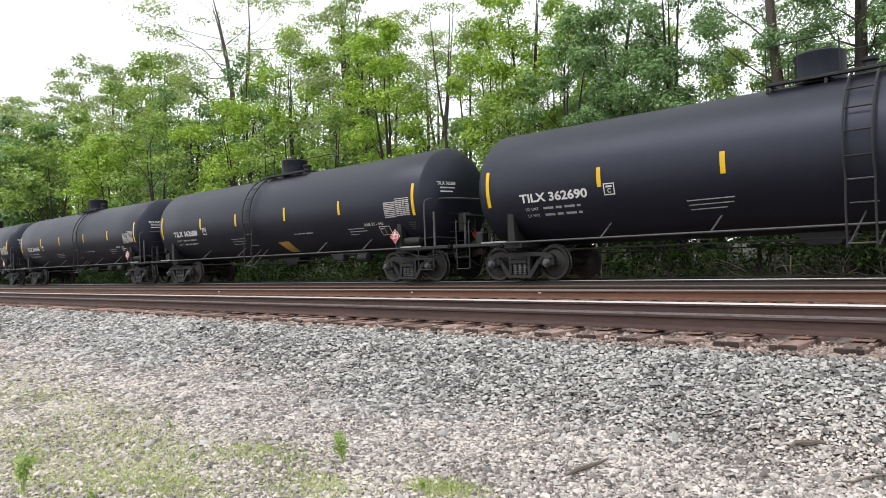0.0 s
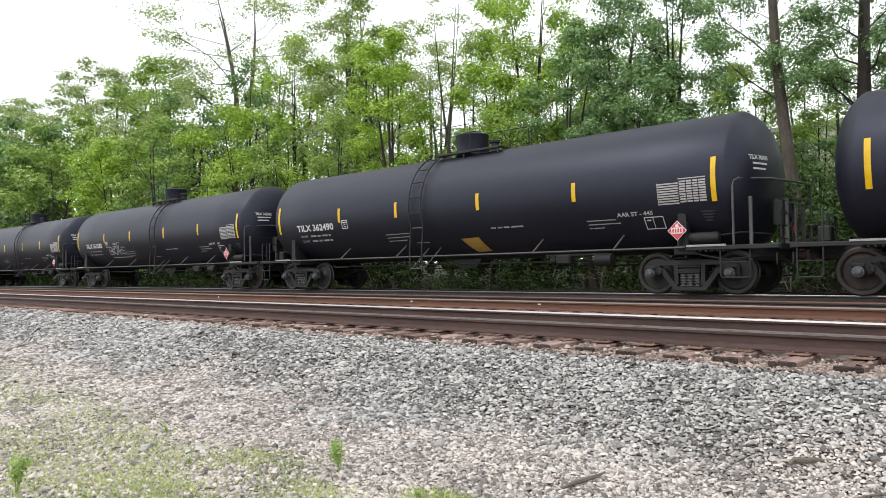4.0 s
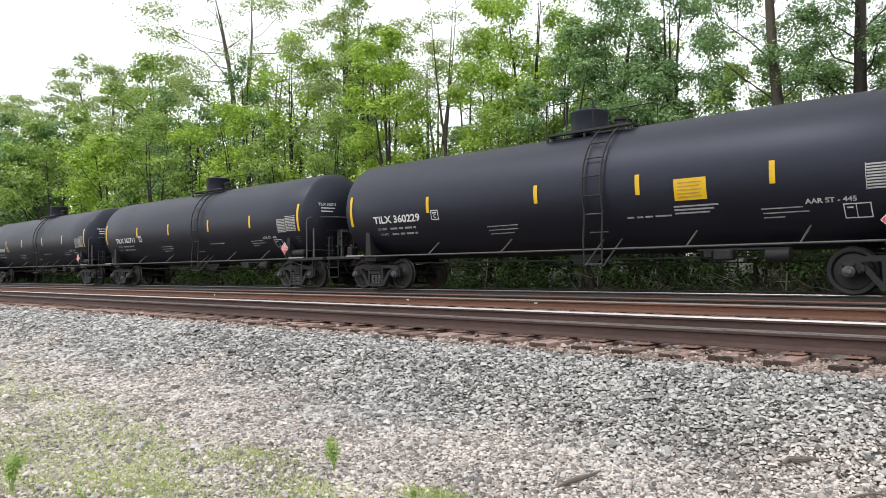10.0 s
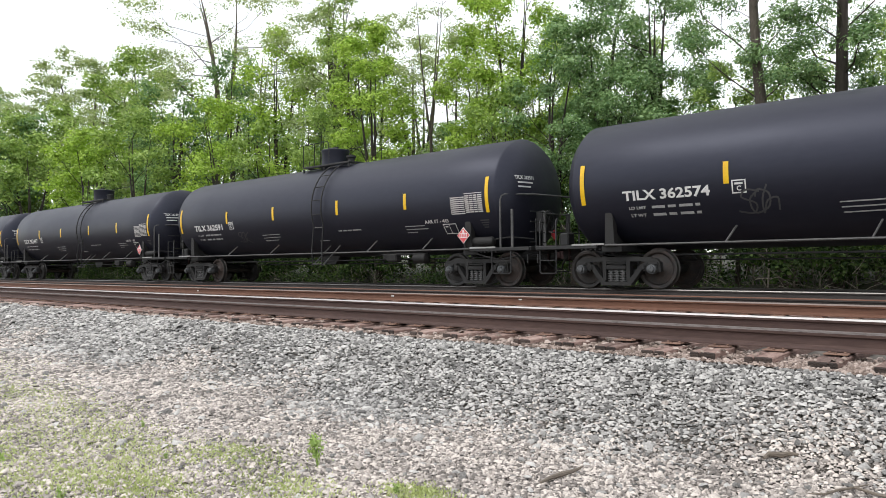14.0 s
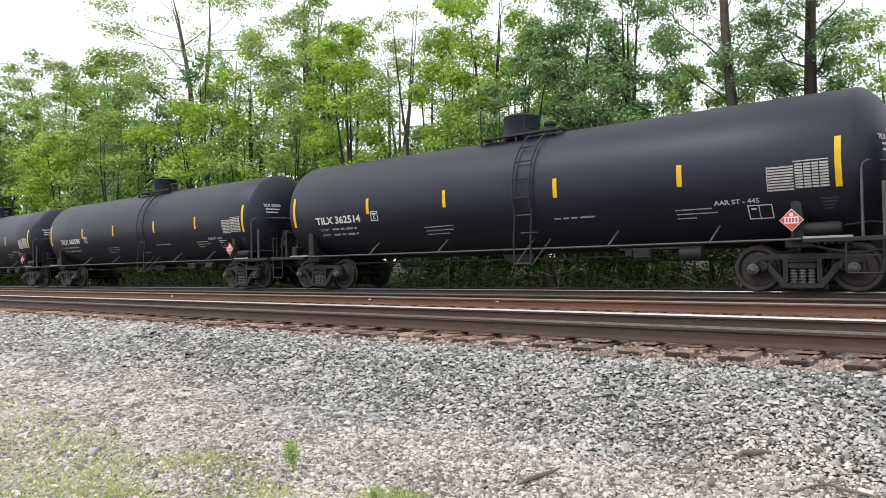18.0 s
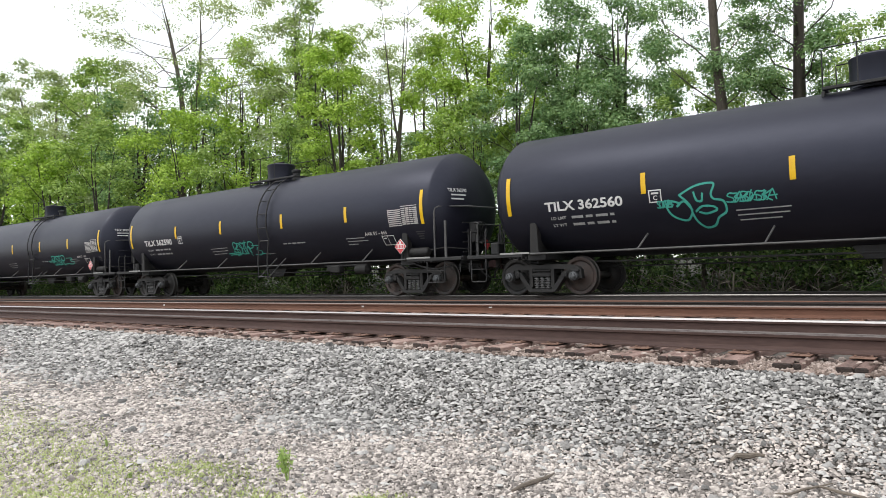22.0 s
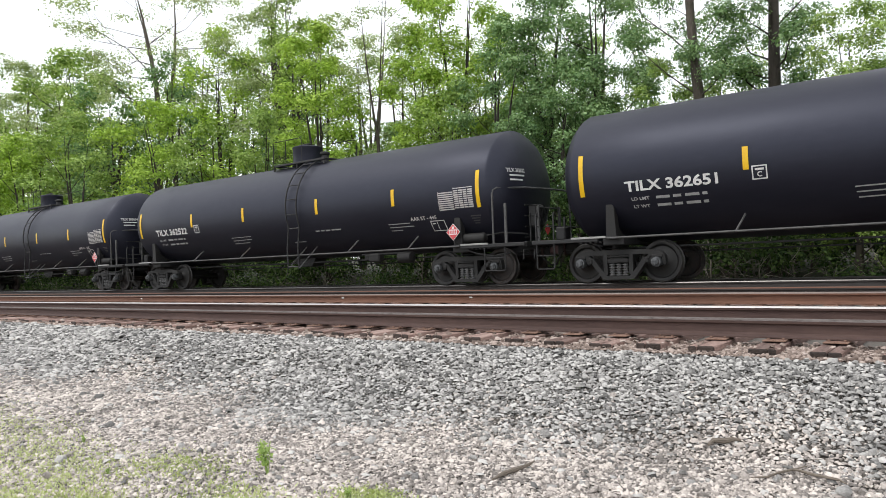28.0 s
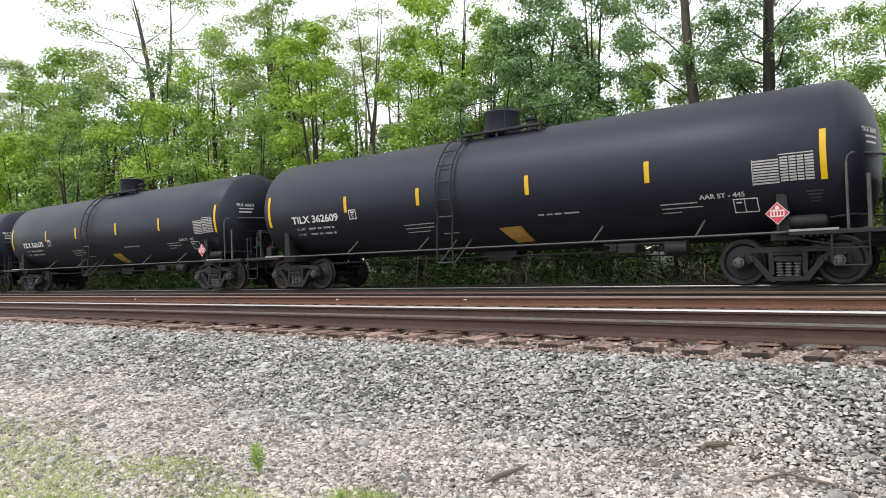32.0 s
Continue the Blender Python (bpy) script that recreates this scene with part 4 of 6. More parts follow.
def add_markings(car):
    g = Geo()                                        # load lines under the number
    tank_text(g, "LD LMT", -6.60, 1.785, 0.40, 0.066)
    tank_text(g, "LT WT", -6.58, 1.625, 0.36, 0.066)
    for z in (1.818, 1.658):
        for a, b in ((-6.06, -5.77), (-5.70, -5.53), (-5.45, -5.16), (-5.10, -5.0)):
            bar(g, a, b, z, 0.055)
    part("load_stencil", g, PALE, car, "pale stencilled weight lines", at=SHIFT, smooth=0)
    g = Geo()                                        # boxed letter
    for a, b, c, d in ((-4.32, 1.98, -4.04, 2.005), (-4.32, 2.225, -4.04, 2.25), (-4.32, 2.0, -4.295, 2.23), (-4.065, 2.0, -4.04, 2.23)):
        patch(g, [(a, b), (c, b), (c, d), (a, d)], 0.006, 1, 2)
    bar(g, -4.26, -4.10, 2.175, 0.04)
    tank_text(g, "C", -4.225, 2.03, 0.09, 0.10)
    part("boxed_letter", g, WHITE, car, at=SHIFT, smooth=0)
    g = Geo()
    for k, (a, b) in enumerate(((-2.42, -1.40), (-2.40, -1.44), (-2.38, -1.60))):
        bar(g, a, b, 1.70 - 0.095 * k, 0.024, lean=0.01)
    part("line_stencil", g, PALE, car, at=SHIFT, smooth=0)
    g = Geo()
    for a, b in ((1.66, 1.83), (1.90, 2.05), (2.10, 2.28), (2.34, 2.72)):
        bar(g, a, b, 1.70, 0.036)
    part("line_stencil", g, PALE, car, at=SHIFT, smooth=0)
    g = Geo()
    for k, (a, b) in enumerate(((4.58, 5.35), (4.6, 5.45), (4.6, 5.0))):
        bar(g, a, b, 1.71 - 0.085 * k, 0.024)
    part("line_stencil", g, PALE, car, at=SHIFT, smooth=0)
    g = Geo()
    tank_text(g, "AAR ST - 445", 5.40, 1.755, 0.88, 0.095)
    part("specification_stencil", g, PANELGREY, car, at=SHIFT, smooth=0)
    g = Geo()
    for a, b, c, d in ((6.04, 1.45, 6.50, 1.47), (6.04, 1.70, 6.50, 1.72), (6.04, 1.46, 6.06, 1.71), (6.48, 1.46, 6.50, 1.71), (6.245, 1.46, 6.26, 1.71)):
        patch(g, [(a, b), (c, b), (c, d), (a, d)], 0.006, 1, 2)
    bar(g, 6.10, 6.2, 1.645, 0.03)
    part("boxed_stencil", g, WHITE, car, at=SHIFT, smooth=0)
    g = Geo()                                        # consolidated data panel
    for k in range(9):
        z = 1.965 + 0.053 * k
        bar(g, 6.47, 6.93, z, 0.03)
        for a, b in ((6.955, 7.09), (7.11, 7.23), (7.25, 7.36), (7.38, 7.53)):
            bar(g, a, b, z + 0.025, 0.034)
    bar(g, 6.93, 7.53, 2.475, 0.02)
    patch(g, [(6.45, 1.94), (6.465, 1.94), (6.465, 2.42), (6.45, 2.42)], 0.006, 1, 3)
    part("data_panel", g, PANELGREY, car, "grey stencilled data panel", at=SHIFT, smooth=0)
    g = Geo()
    for k in range(4):
        bar(g, 7.36 + 0.02 * k, 7.66 - 0.03 * k, 1.76 - 0.06 * k, 0.03)
    part("line_stencil", g, GREYSPRAY, car, at=SHIFT, smooth=0)
    for side in (-1, 1):
        y = side * 1.50
        pl = part("placard", Geo().slab([(6.87, 1.16), (7.085, 1.375), (6.87, 1.59), (6.655, 1.375)], y - 0.006, y + 0.006), WHITE, car, "red and white diamond hazard placard", SHIFT)
        part("placard_face", Geo().slab([(6.87, 1.175), (7.07, 1.375), (6.87, 1.575), (6.67, 1.375)], y + side * 0.0062, y + side * 0.009), RED, pl, "red diamond face")
        part("placard_band", Geo().slab([(6.745, 1.31), (6.995, 1.31), (6.995, 1.44), (6.745, 1.44)], y + side * 0.0092, y + side * 0.012), WHITE, pl)
        marks = Geo()
        for k in range(4):
            marks.box((6.785 + 0.057 * k, y + side * 0.013, 1.375), (0.034, 0.004, 0.085))
        part("placard_figures", marks, RED, pl, smooth=0)
        part("placard_flame", Geo().slab([(6.83, 1.45), (6.91, 1.45), (6.89, 1.53), (6.87, 1.50), (6.85, 1.53)], y + side * 0.0092, y + side * 0.012), WHITE, pl)
        part("placard_holder", Geo().box((6.87, side * 1.44, 1.25), (0.05, 0.06, 0.5), 0.01), FRAME, car, at=SHIFT)


def stripe_geo(half):
    return patch(Geo(), [(-0.055, 2.41 - half), (0.055, 2.41 - half), (0.055, 2.41 + half), (-0.055, 2.41 + half)], 0.008, 1, 8)


# places of the short stripes on cars that differ from the rest
STRIPES = {k: (-4.33, -1.70, 1.45, 4.43) for k in (0, 3, 20, 21)}
STRIPES.update({6: (-4.33, -1.40, 1.88, 4.84), 7: (-4.32, -0.63, 2.1, 4.95), 13: (-4.28, -1.37, 1.88, 4.84), 15: (-4.17, -1.23, 1.88, 4.84), 17: (-4.21, -1.47, 1.88, 4.84),
                18: (-4.33, -1.47, 2.0, 5.0), 19: (-4.13, -1.35, 1.88, 4.84), 21: (-4.33, -1.70, 1.58, 4.47)})


def add_stripes(car, k):
    short = STRIPES.get(k, (-4.33, -1.47, 1.88, 4.84))
    for box in car.children:
        if box.name.startswith("boxed_letter"):      # it sits beside the first short stripe
            box.location.x += short[0] + 4.33
    for x, tall in ((-7.617, 1), *((x, 0) for x in short), (7.777, 1)):
        for side in (-1, 1):
            me = shared("tall_stripe", lambda: stripe_geo(0.46), YELLOW, 0) if tall else shared("short_stripe", lambda: stripe_geo(0.225), YELLOW, 0)
            part("reflector_stripe", me, None, car, "yellow reflective stripe", pose(x, 0, 0, 0, 0, 0 if side < 0 else 180))


SHIFT = pose(0.09, 0, 0)


def head_text(car, number):
    """Small mark on the brake end's head."""
    g = Geo()
    co, faces = lettering("TILX " + number, 0.62, 0.10)
    rr, dd = [b for _, b in HEAD_SHAPE] + [1.0], [0.58 * a for a, _ in HEAD_SHAPE] + [0.0]

    def on_head(u, v):
        y, z = -1.10 + u, v
        rad = math.hypot(y, z - Z_TANK) / R_TANK
        return (T_RIGHT + float(np.interp(rad, rr, dd)) + 0.014, y, z)

    g.add([on_head(a, 2.80 + b) for a, b, _ in co], faces)
    for k, w in ((0, 0.5), (1, 0.42)):
        z = 2.72 - 0.11 * k
        n = 6
        vs = [on_head(0.08 + w * i / n, z + q) for q in (-0.02, 0.02) for i in range(n + 1)]
        g.add(vs, [(i, i + 1, n + 2 + i, n + 1 + i) for i in range(n)])
    part("head_mark", g, WHITE, car, smooth=0)


def build_car():
    car = tagged(new("tank_car"), "black cylindrical tank car with yellow reflective stripes and white stencils", "tank car", "cars of the freight train")
    part("tank", tank_geo(), TANK, car, "satin black tank jacket", smooth=30)
    for s in (-1, 1):
        add_truck(car, s * TRUCK)
        add_coupler(car, s)
        add_end(car, s, s > 0)
        add_side(car, s)
    add_top(car)
    add_under(car)
    add_markings(car)
    return car


NUMBERS = {-2: "362603", -1: "362530", 0: "362688", 1: "362690", 2: "362582", 3: "362490", 4: "362646", 5: "362667", 6: "362711", 7: "360229", 8: "362497", 9: "362591", 10: "362574", 11: "362595",
           12: "362514", 13: "362581", 14: "362590", 15: "362560", 16: "362534", 17: "362654", 18: "362522", 19: "362651", 20: "362675", 21: "362609", 22: "362611"}


# strokes of loose spray-can letters in a unit box
GLYPHS = {
    "b": [[(0.1, 0.0), (0.2, 1.0), (0.75, 0.95), (0.8, 0.7), (0.25, 0.5), (0.85, 0.42), (0.8, 0.08), (0.05, 0.02)]],
    "i": [[(0.5, 0.9), (0.35, 0.45), (0.4, 0.05), (0.8, 0.1)], [(0.2, 0.95), (0.9, 1.0)]],
    "h": [[(0.3, 1.15), (0.15, 0.6), (0.2, 0.0), (0.35, 0.5), (0.75, 0.6), (0.8, 0.1)]],
    "p": [[(0.25, -0.15), (0.2, 0.5), (0.3, 1.0), (0.95, 0.95), (0.9, 0.55), (0.3, 0.45)]],
    "z": [[(0.1, 0.95), (0.8, 0.9), (0.45, 0.55), (0.85, 0.35), (0.6, 0.02), (0.1, 0.1)]],
    "s": [[(0.9, 0.9), (0.4, 1.0), (0.2, 0.7), (0.8, 0.4), (0.7, 0.02), (0.1, 0.1)]],
    "o": [[(0.5, 1.0), (0.1, 0.6), (0.3, 0.02), (0.85, 0.25), (0.85, 0.8), (0.4, 0.98), (0.3, 0.7)]],
    "a": [[(0.0, 0.0), (0.45, 1.0), (0.6, 0.9), (0.9, 0.0)], [(0.2, 0.4), (0.95, 0.45)]],
    "k": [[(0.2, 1.05), (0.15, 0.0)], [(0.9, 1.0), (0.2, 0.45), (0.95, -0.1)]],
    "=": [[(0.0, 0.35), (0.8, 0.42)], [(0.05, 0.15), (0.75, 0.2)], [(0.5, 0.6), (1.0, 0.3), (0.6, 0.0)]],
    "_": [[(0.0, 0.05), (0.5, 0.12), (1.0, 0.02)]],
}


def spray_tag(g, letters, x0, x1, z0, z1, w, slant=0.1):
    """An illegible hand-sprayed tag of loose overlapping letters."""
    step = (x1 - x0) / len(letters)
    for i, ch in enumerate(letters):
        for line in GLYPHS[ch]:
            pts = [(x0 + 0.2 * step + step * 0.92 * (i - 0.6 + 2.2 * u) + slant * v * (z1 - z0), z0 + (z1 - z0) * v) for u, v in line]
            stroke(g, curve_points(pts, 5), w)


def add_extras(car, k):
    """What sets one car apart."""
    g = Geo()
    if k in (0, 3, 20, 21):
        patch(g, [(0.75, 1.10), (1.27, 1.12), (1.12, 1.49), (0.47, 1.47)], 0.007, 1, 3)
        part("ochre_decal", g, OCHRE, car, "faded ochre warning decal", at=SHIFT, smooth=0)
    elif k == 7:
        patch(g, [(2.85, 1.99), (3.55, 1.99), (3.55, 2.45), (2.85, 2.45)], 0.007, 1, 4)
        panel = part("yellow_notice", g, YELLOW, car, "square yellow notice panel", at=SHIFT, smooth=0)
        t = Geo()
        for j in range(5):
            bar(t, 2.93, 3.46 - 0.05 * (j % 2), 2.06 + 0.075 * j, 0.025, 0.012)
        part("notice_lines", t, OCHRE, panel, smooth=0)
        t = Geo()
        for j in range(3):
            bar(t, 2.8, 3.76 - 0.1 * j, 1.87 - 0.07 * j, 0.035)
        part("line_stencil", t, PALE, car, at=SHIFT, smooth=0)
    elif k == 15:
        face = [(-3.62, 2.12), (-3.2, 2.28), (-2.85, 2.33), (-2.62, 2.30), (-2.72, 2.1), (-2.66, 1.98), (-2.4, 1.92), (-2.36, 1.7), (-2.6, 1.58), (-2.75, 1.42), (-3.0, 1.38), (-3.2, 1.5), (-3.3, 1.68), (-3.36, 1.9), (-3.62, 2.12)]
        bow = [(-3.3, 1.78), (-3.5, 1.98), (-3.72, 1.88), (-3.64, 1.94), (-3.9, 2.0), (-4.02, 1.86), (-3.86, 1.66), (-3.5, 1.56), (-3.32, 1.7)]
        eye, mouth = [(-3.2, 2.16), (-3.14, 1.98), (-3.0, 1.96), (-2.96, 2.12)], [(-3.2, 1.74), (-3.0, 1.84), (-2.7, 1.82), (-2.62, 1.74), (-2.9, 1.68), (-3.1, 1.72)]
        for line in (face, bow, eye, mouth):
            stroke(g, curve_points([(-3.17 + 0.72 * (x + 3.15), 1.84 + 0.92 * (z - 1.85)) for x, z in line], 4), 0.042)
        part("graffiti", g, TEAL, car, "teal spray-painted face", at=SHIFT, smooth=0)
    for letters, x0, x1, z0, z1, w, paint, label in TAGS.get(k, ()):
        t = Geo()
        spray_tag(t, letters, x0, x1, z0, z1, w)
        part("graffiti", t, paint, car, label, at=SHIFT, smooth=0)


# loose strokes, x from and to, z from and to, width, paint
W_TAG, G_TAG, T_TAG = "white spray-painted tag", "grey spray-painted tag", "teal spray-painted tag"
TAGS = {
    2: [("bkoahs", -4.05, -2.35, 1.62, 1.95, 0.035, WHITESPRAY, W_TAG), ("si", -3.5, -2.9, 2.0, 2.16, 0.03, WHITESPRAY, W_TAG), ("__", -3.8, -2.4, 1.47, 1.55, 0.03, WHITESPRAY, W_TAG)],
    9: [("sok", -3.9, -3.3, 1.5, 1.85, 0.028, GREYSPRAY, G_TAG)],
    10: [("akz", 2.9, 3.72, 1.45, 2.05, 0.035, GREYSPRAY, G_TAG), ("soh", -4.2, -3.5, 1.58, 2.04, 0.035, GREYSPRAY, G_TAG)],
    13: [("=", 2.5, 2.8, 1.62, 1.84, 0.035, TEAL, T_TAG), ("bosihp", 2.85, 4.05, 1.50, 1.90, 0.042, TEAL, T_TAG), ("_z", 3.95, 4.75, 1.50, 1.80, 0.036, TEAL, T_TAG)],
    14: [("=", -1.36, -1.0, 1.42, 1.66, 0.032, TEAL, T_TAG), ("bosihp", -1.05, 0.0, 1.46, 1.84, 0.036, TEAL, T_TAG), ("z_", 0.0, 0.56, 1.40, 1.74, 0.032, TEAL, T_TAG)],
    15: [("sozasbz", -4.0, -3.66, 1.86, 2.0, 0.022, TEAL, T_TAG), ("szabohszka", -2.56, -1.62, 1.86, 2.04, 0.026, TEAL, T_TAG)],
    16: [("ahkobz", -4.0, -2.75, 1.55, 2.0, 0.042, TEAL, T_TAG), ("o_", -3.8, -2.7, 1.42, 1.7, 0.038, TEAL, T_TAG)],
}


def train_x(t):
    """How far along the track the left stripe of car 0 lies: a steady roll with slight surges."""
    surge = float(np.interp(t, [0, 1, 2, 4, 9, 13, 19, 22, 23, 24, 25, 28, 30, 32], [-0.11, -0.18, -0.12, -0.09, -0.09, -0.11, -0.05, 0.02, 0.09, 0.05, -0.36, -0.24, -0.02, 0.16]))
    return -29.7498 - 11.489925 * t + 0.00537803 * t * t - 0.000238864 * t ** 3 + surge


def build_train():
    first = build_car()
    cars = {}
    ks = sorted(NUMBERS)
    for k in ks:
        cars[k] = first if k == ks[0] else copy_thing(first, pose(0, 0, 0))
    for k in ks:
        cars[k].location = (train_x(0) + 7.617 + k * PITCH, TRACKS[2], 0)
        g = Geo()
        tank_text(g, "TILX " + NUMBERS[k], -6.71, 1.975, 1.95, 0.225)
        part("car_number", g, WHITE, cars[k], "white stencilled reporting mark", SHIFT, 0)
        head_text(cars[k], NUMBERS[k])
        add_stripes(cars[k], k)
        add_extras(cars[k], k)
        if k in (0, 3, 20, 21):                      # on these the ladders stand farther along the tank
            for bit in cars[k].children:
                if bit.name.startswith("ladder_"):
                    bit.location.x -= 1.8
    return cars


CARS = build_train()


# ---------------------------------------------------------------- trees and brush
def leaf_quads(p, n, s, rng):
    """One small folded leaf at each place p, facing along n."""
    n = n / np.maximum(np.linalg.norm(n, axis=1, keepdims=True), 1e-6)
    a = np.cross(n, rng.normal(size=n.shape))
    a /= np.maximum(np.linalg.norm(a, axis=1, keepdims=True), 1e-6)
    b = np.cross(n, a)
    long, wide = 0.55 * s[:, None] * a, 0.33 * s[:, None] * b
    mid = p + long * 0.1 - n * (0.12 * s)[:, None]
    v = np.stack([p - long, mid + wide, p + long, mid - wide], 1).reshape(-1, 3)
    return v, np.arange(len(p) * 4).reshape(-1, 4)


def leaf_cloud(centres, radii, count, size, rng):
    """Small leaves scattered through round clumps."""
    weight = radii ** 2
    which = rng.choice(len(centres), count, p=weight / weight.sum())
    d = rng.normal(size=(count, 3))
    d /= np.linalg.norm(d, axis=1, keepdims=True)
    p = centres[which] + d * (rng.uniform(0, 1, count) ** 0.45 * radii[which])[:, None] * np.array([1, 1, 0.75])
    return leaf_quads(p, d * 0.7 + rng.normal(size=(count, 3)) * 0.45 + np.array([0, 0, 0.45]), size * rng.uniform(0.6, 1.35, count), rng)


def leaf_clumps(centres, radii, count, size, rng, flat=0.85, open_below=0.62, loose=0.22):
    """Leaves over the domes of uneven clumps, few on their undersides, facing outwards and up."""
    weight = radii ** 2
    k = rng.choice(len(centres), count, p=weight / weight.sum())
    d = rng.normal(size=(count, 3))
    d[:, 2] = np.where((d[:, 2] < 0) & (rng.random(count) < open_below), -d[:, 2], d[:, 2])
    d /= np.linalg.norm(d, axis=1, keepdims=True)
    lobe = 1 + 0.22 * np.sin(4 * d[:, 0] + 7 * k) + 0.20 * np.sin(5 * d[:, 1] + 3 * k) + 0.12 * np.sin(9 * d[:, 2] + 11 * d[:, 0] + k)
    r = radii[k] * lobe * (1 - 0.7 * rng.beta(1.0, 2.1, count)) * (1 + loose * np.abs(rng.normal(size=count)))
    p = centres[k] + d * r[:, None] * np.array([1, 1, flat])
    n = d * 0.9 + np.array([0, 0, 0.45]) + rng.normal(size=(count, 3)) * 0.38
    return leaf_quads(p, n, size * rng.uniform(0.6, 1.4, count), rng)


def tree(name, label, seed, x, y, top, low, radius, clumps, leaves, leaf_size, leaf_mat, bark=BARK, trunk_r=0.15, lean=0.0, category="tree"):
    """A forked, tapered trunk, rising limbs with side branches, and uneven clumps of small leaves on them; heights over the rails."""
    rng = np.random.default_rng(seed)
    z0 = float(ground_z(y)) - 0.1
    thing = tagged(new(name), label, category, "trees behind the train" if category == "tree" else "brush under the trees")
    thing.location = (x, y, z0)
    airy = leaf_mat is LEAF_PALE
    if category == "tree" and not lean and not airy and low > 0.5:
        low -= 0.45 * (top - low)
    top, low = top - z0, max(low - z0, 0.15)
    mid, half = (top + low) / 2, (top - low) / 2
    wob = rng.normal(size=2) * (0.012 if lean else 0.04) * top
    phase = rng.uniform(0, 6.28, 3)
    fork = min(0.6, (0.6 * low + 0.4 * mid) / top) * rng.uniform(0.75, 1.05)
    leaders = [(0.0, 0.0)] if lean else [(radius * rng.uniform(0.2, 0.5) * math.cos(a), radius * rng.uniform(0.2, 0.5) * math.sin(a)) for a in phase[0] + np.arange(3 if radius > 1.6 else 2) * 2.3]

    def axis(t, lead=(0.0, 0.0)):
        u = max(0.0, (t - fork) / (1 - fork)) ** 0.8
        return Vector((lean * t + wob[0] * math.sin(3 * t) + lead[0] * u, wob[1] * math.sin(2.5 * t) + lead[1] * u, top * 0.97 * t))

    g = Geo()
    sides = 9 if y < 26 else 6
    if lean:
        g.tube([axis(0.97 * i / 8) for i in range(9)], [trunk_r * (1.3 if i == 0 else 1) * (1 - 0.55 * i / 8) + 0.010 for i in range(9)], sides, caps=False)
    else:
        g.tube([axis(fork * i / 4) for i in range(5)], [trunk_r * (1.3 if i == 0 else 1) * (1 - 0.3 * i / 4) for i in range(5)], sides, caps=False)
        for lead in leaders:
            g.tube([axis(fork + (0.92 - fork) * q, lead) for q in (0, 0.12, 0.3, 0.5, 0.75, 1)], [trunk_r * 0.58 * f for f in (1, 0.92, 0.74, 0.52, 0.3, 0.08)], 6, caps=False)
    trunk_r = min(trunk_r, 0.42)
    limbs = max(7, int(clumps * (0.5 if category == "tree" else 0.9)))
    c, weight = [], []
    for i in range(limbs):
        h = low + (top - low) * (0.05 + 0.93 * (i + rng.uniform(0.1, 0.9)) / limbs)
        az = 2.4 * i + rng.normal(0, 0.35)
        span = radius * math.sqrt(max(0.10, 1 - ((h - mid) / half) ** 2)) * (1 + 0.18 * math.sin(2 * az + phase[0]) + 0.14 * math.sin(3 * az + 5 * h / top + phase[1])) * rng.uniform(0.6 if airy else 0.45, 1.02)
        out = Vector((math.cos(az), math.sin(az), 0))
        lead = max(leaders, key=lambda q: q[0] * out.x + q[1] * out.y)
        rise = span * (rng.uniform(0.1, 0.6) if airy else rng.uniform(0.5, 1.2))
        t0 = max(0.08, min(0.90, (h - rise) / (top * 0.97)))
        a = axis(t0, lead)
        end = Vector((*(axis(h / (top * 0.97)).xy + span * out.xy), h))
        q1 = a.lerp(end, 0.38) + out * 0.06 * span + Vector(rng.normal(size=3)) * 0.06 * span
        q2 = a.lerp(end, 0.72) + out * 0.06 * span + Vector(rng.normal(size=3)) * 0.06 * span
        rr = max(0.012, trunk_r * 0.5 * (1 - 0.85 * t0) * rng.uniform(0.4, 0.65))
        g.tube([a, q1, q2, end], [rr, rr * 0.7, rr * 0.45, 0.006], 5, caps=False)
        d = (end - q1).normalized()
        c.append(end), weight.append(rng.uniform(0.9, 1.35))
        for s in (0.4, 0.8):
            b = q1.lerp(q2, 0.4) if s < 0.5 else q2.lerp(end, 0.4)
            for side in (-1, 1):
                turn = side * rng.uniform(0.5, 1.2)
                dd = Vector((d.x * math.cos(turn) - d.y * math.sin(turn), d.x * math.sin(turn) + d.y * math.cos(turn), d.z * 0.6 + rng.normal(0.1, 0.3))).normalized()
                tip = b + dd * (0.25 * span + 0.20 * radius) * (1.2 - 0.4 * s) * rng.uniform(0.7, 1.25)
                g.tube([b, b.lerp(tip, 0.5) + Vector((0, 0, 0.04 * radius)), tip], [rr * 0.4, rr * 0.25, 0.004], 3, caps=False)
                c.append(tip), weight.append(rng.uniform(0.55, 1.1))
    part("trunk", g, bark, thing, "trunk and limbs", smooth=60)
    c = np.array([tuple(p) for p in c])
    size = np.array(weight) * (0.84 if airy else 1.06) * (radius * radius * half / len(c)) ** (1 / 3)
    count = int(leaves * (1.45 if airy else 1.32) * (1.5 if x < -55 else 0.85 if y > 27 else 1.25 if x > -28 and category == "tree" else 1.0))
    v, f = leaf_clumps(c, size, count, leaf_size * (0.8 if airy else 1.06), rng, 0.5 if airy else 0.78, 0.7, 0.16 if airy else 0.05)
    part("crown", soup("crown", v, f, leaf_mat), None, thing, "leaves in loose clumps")
    return thing


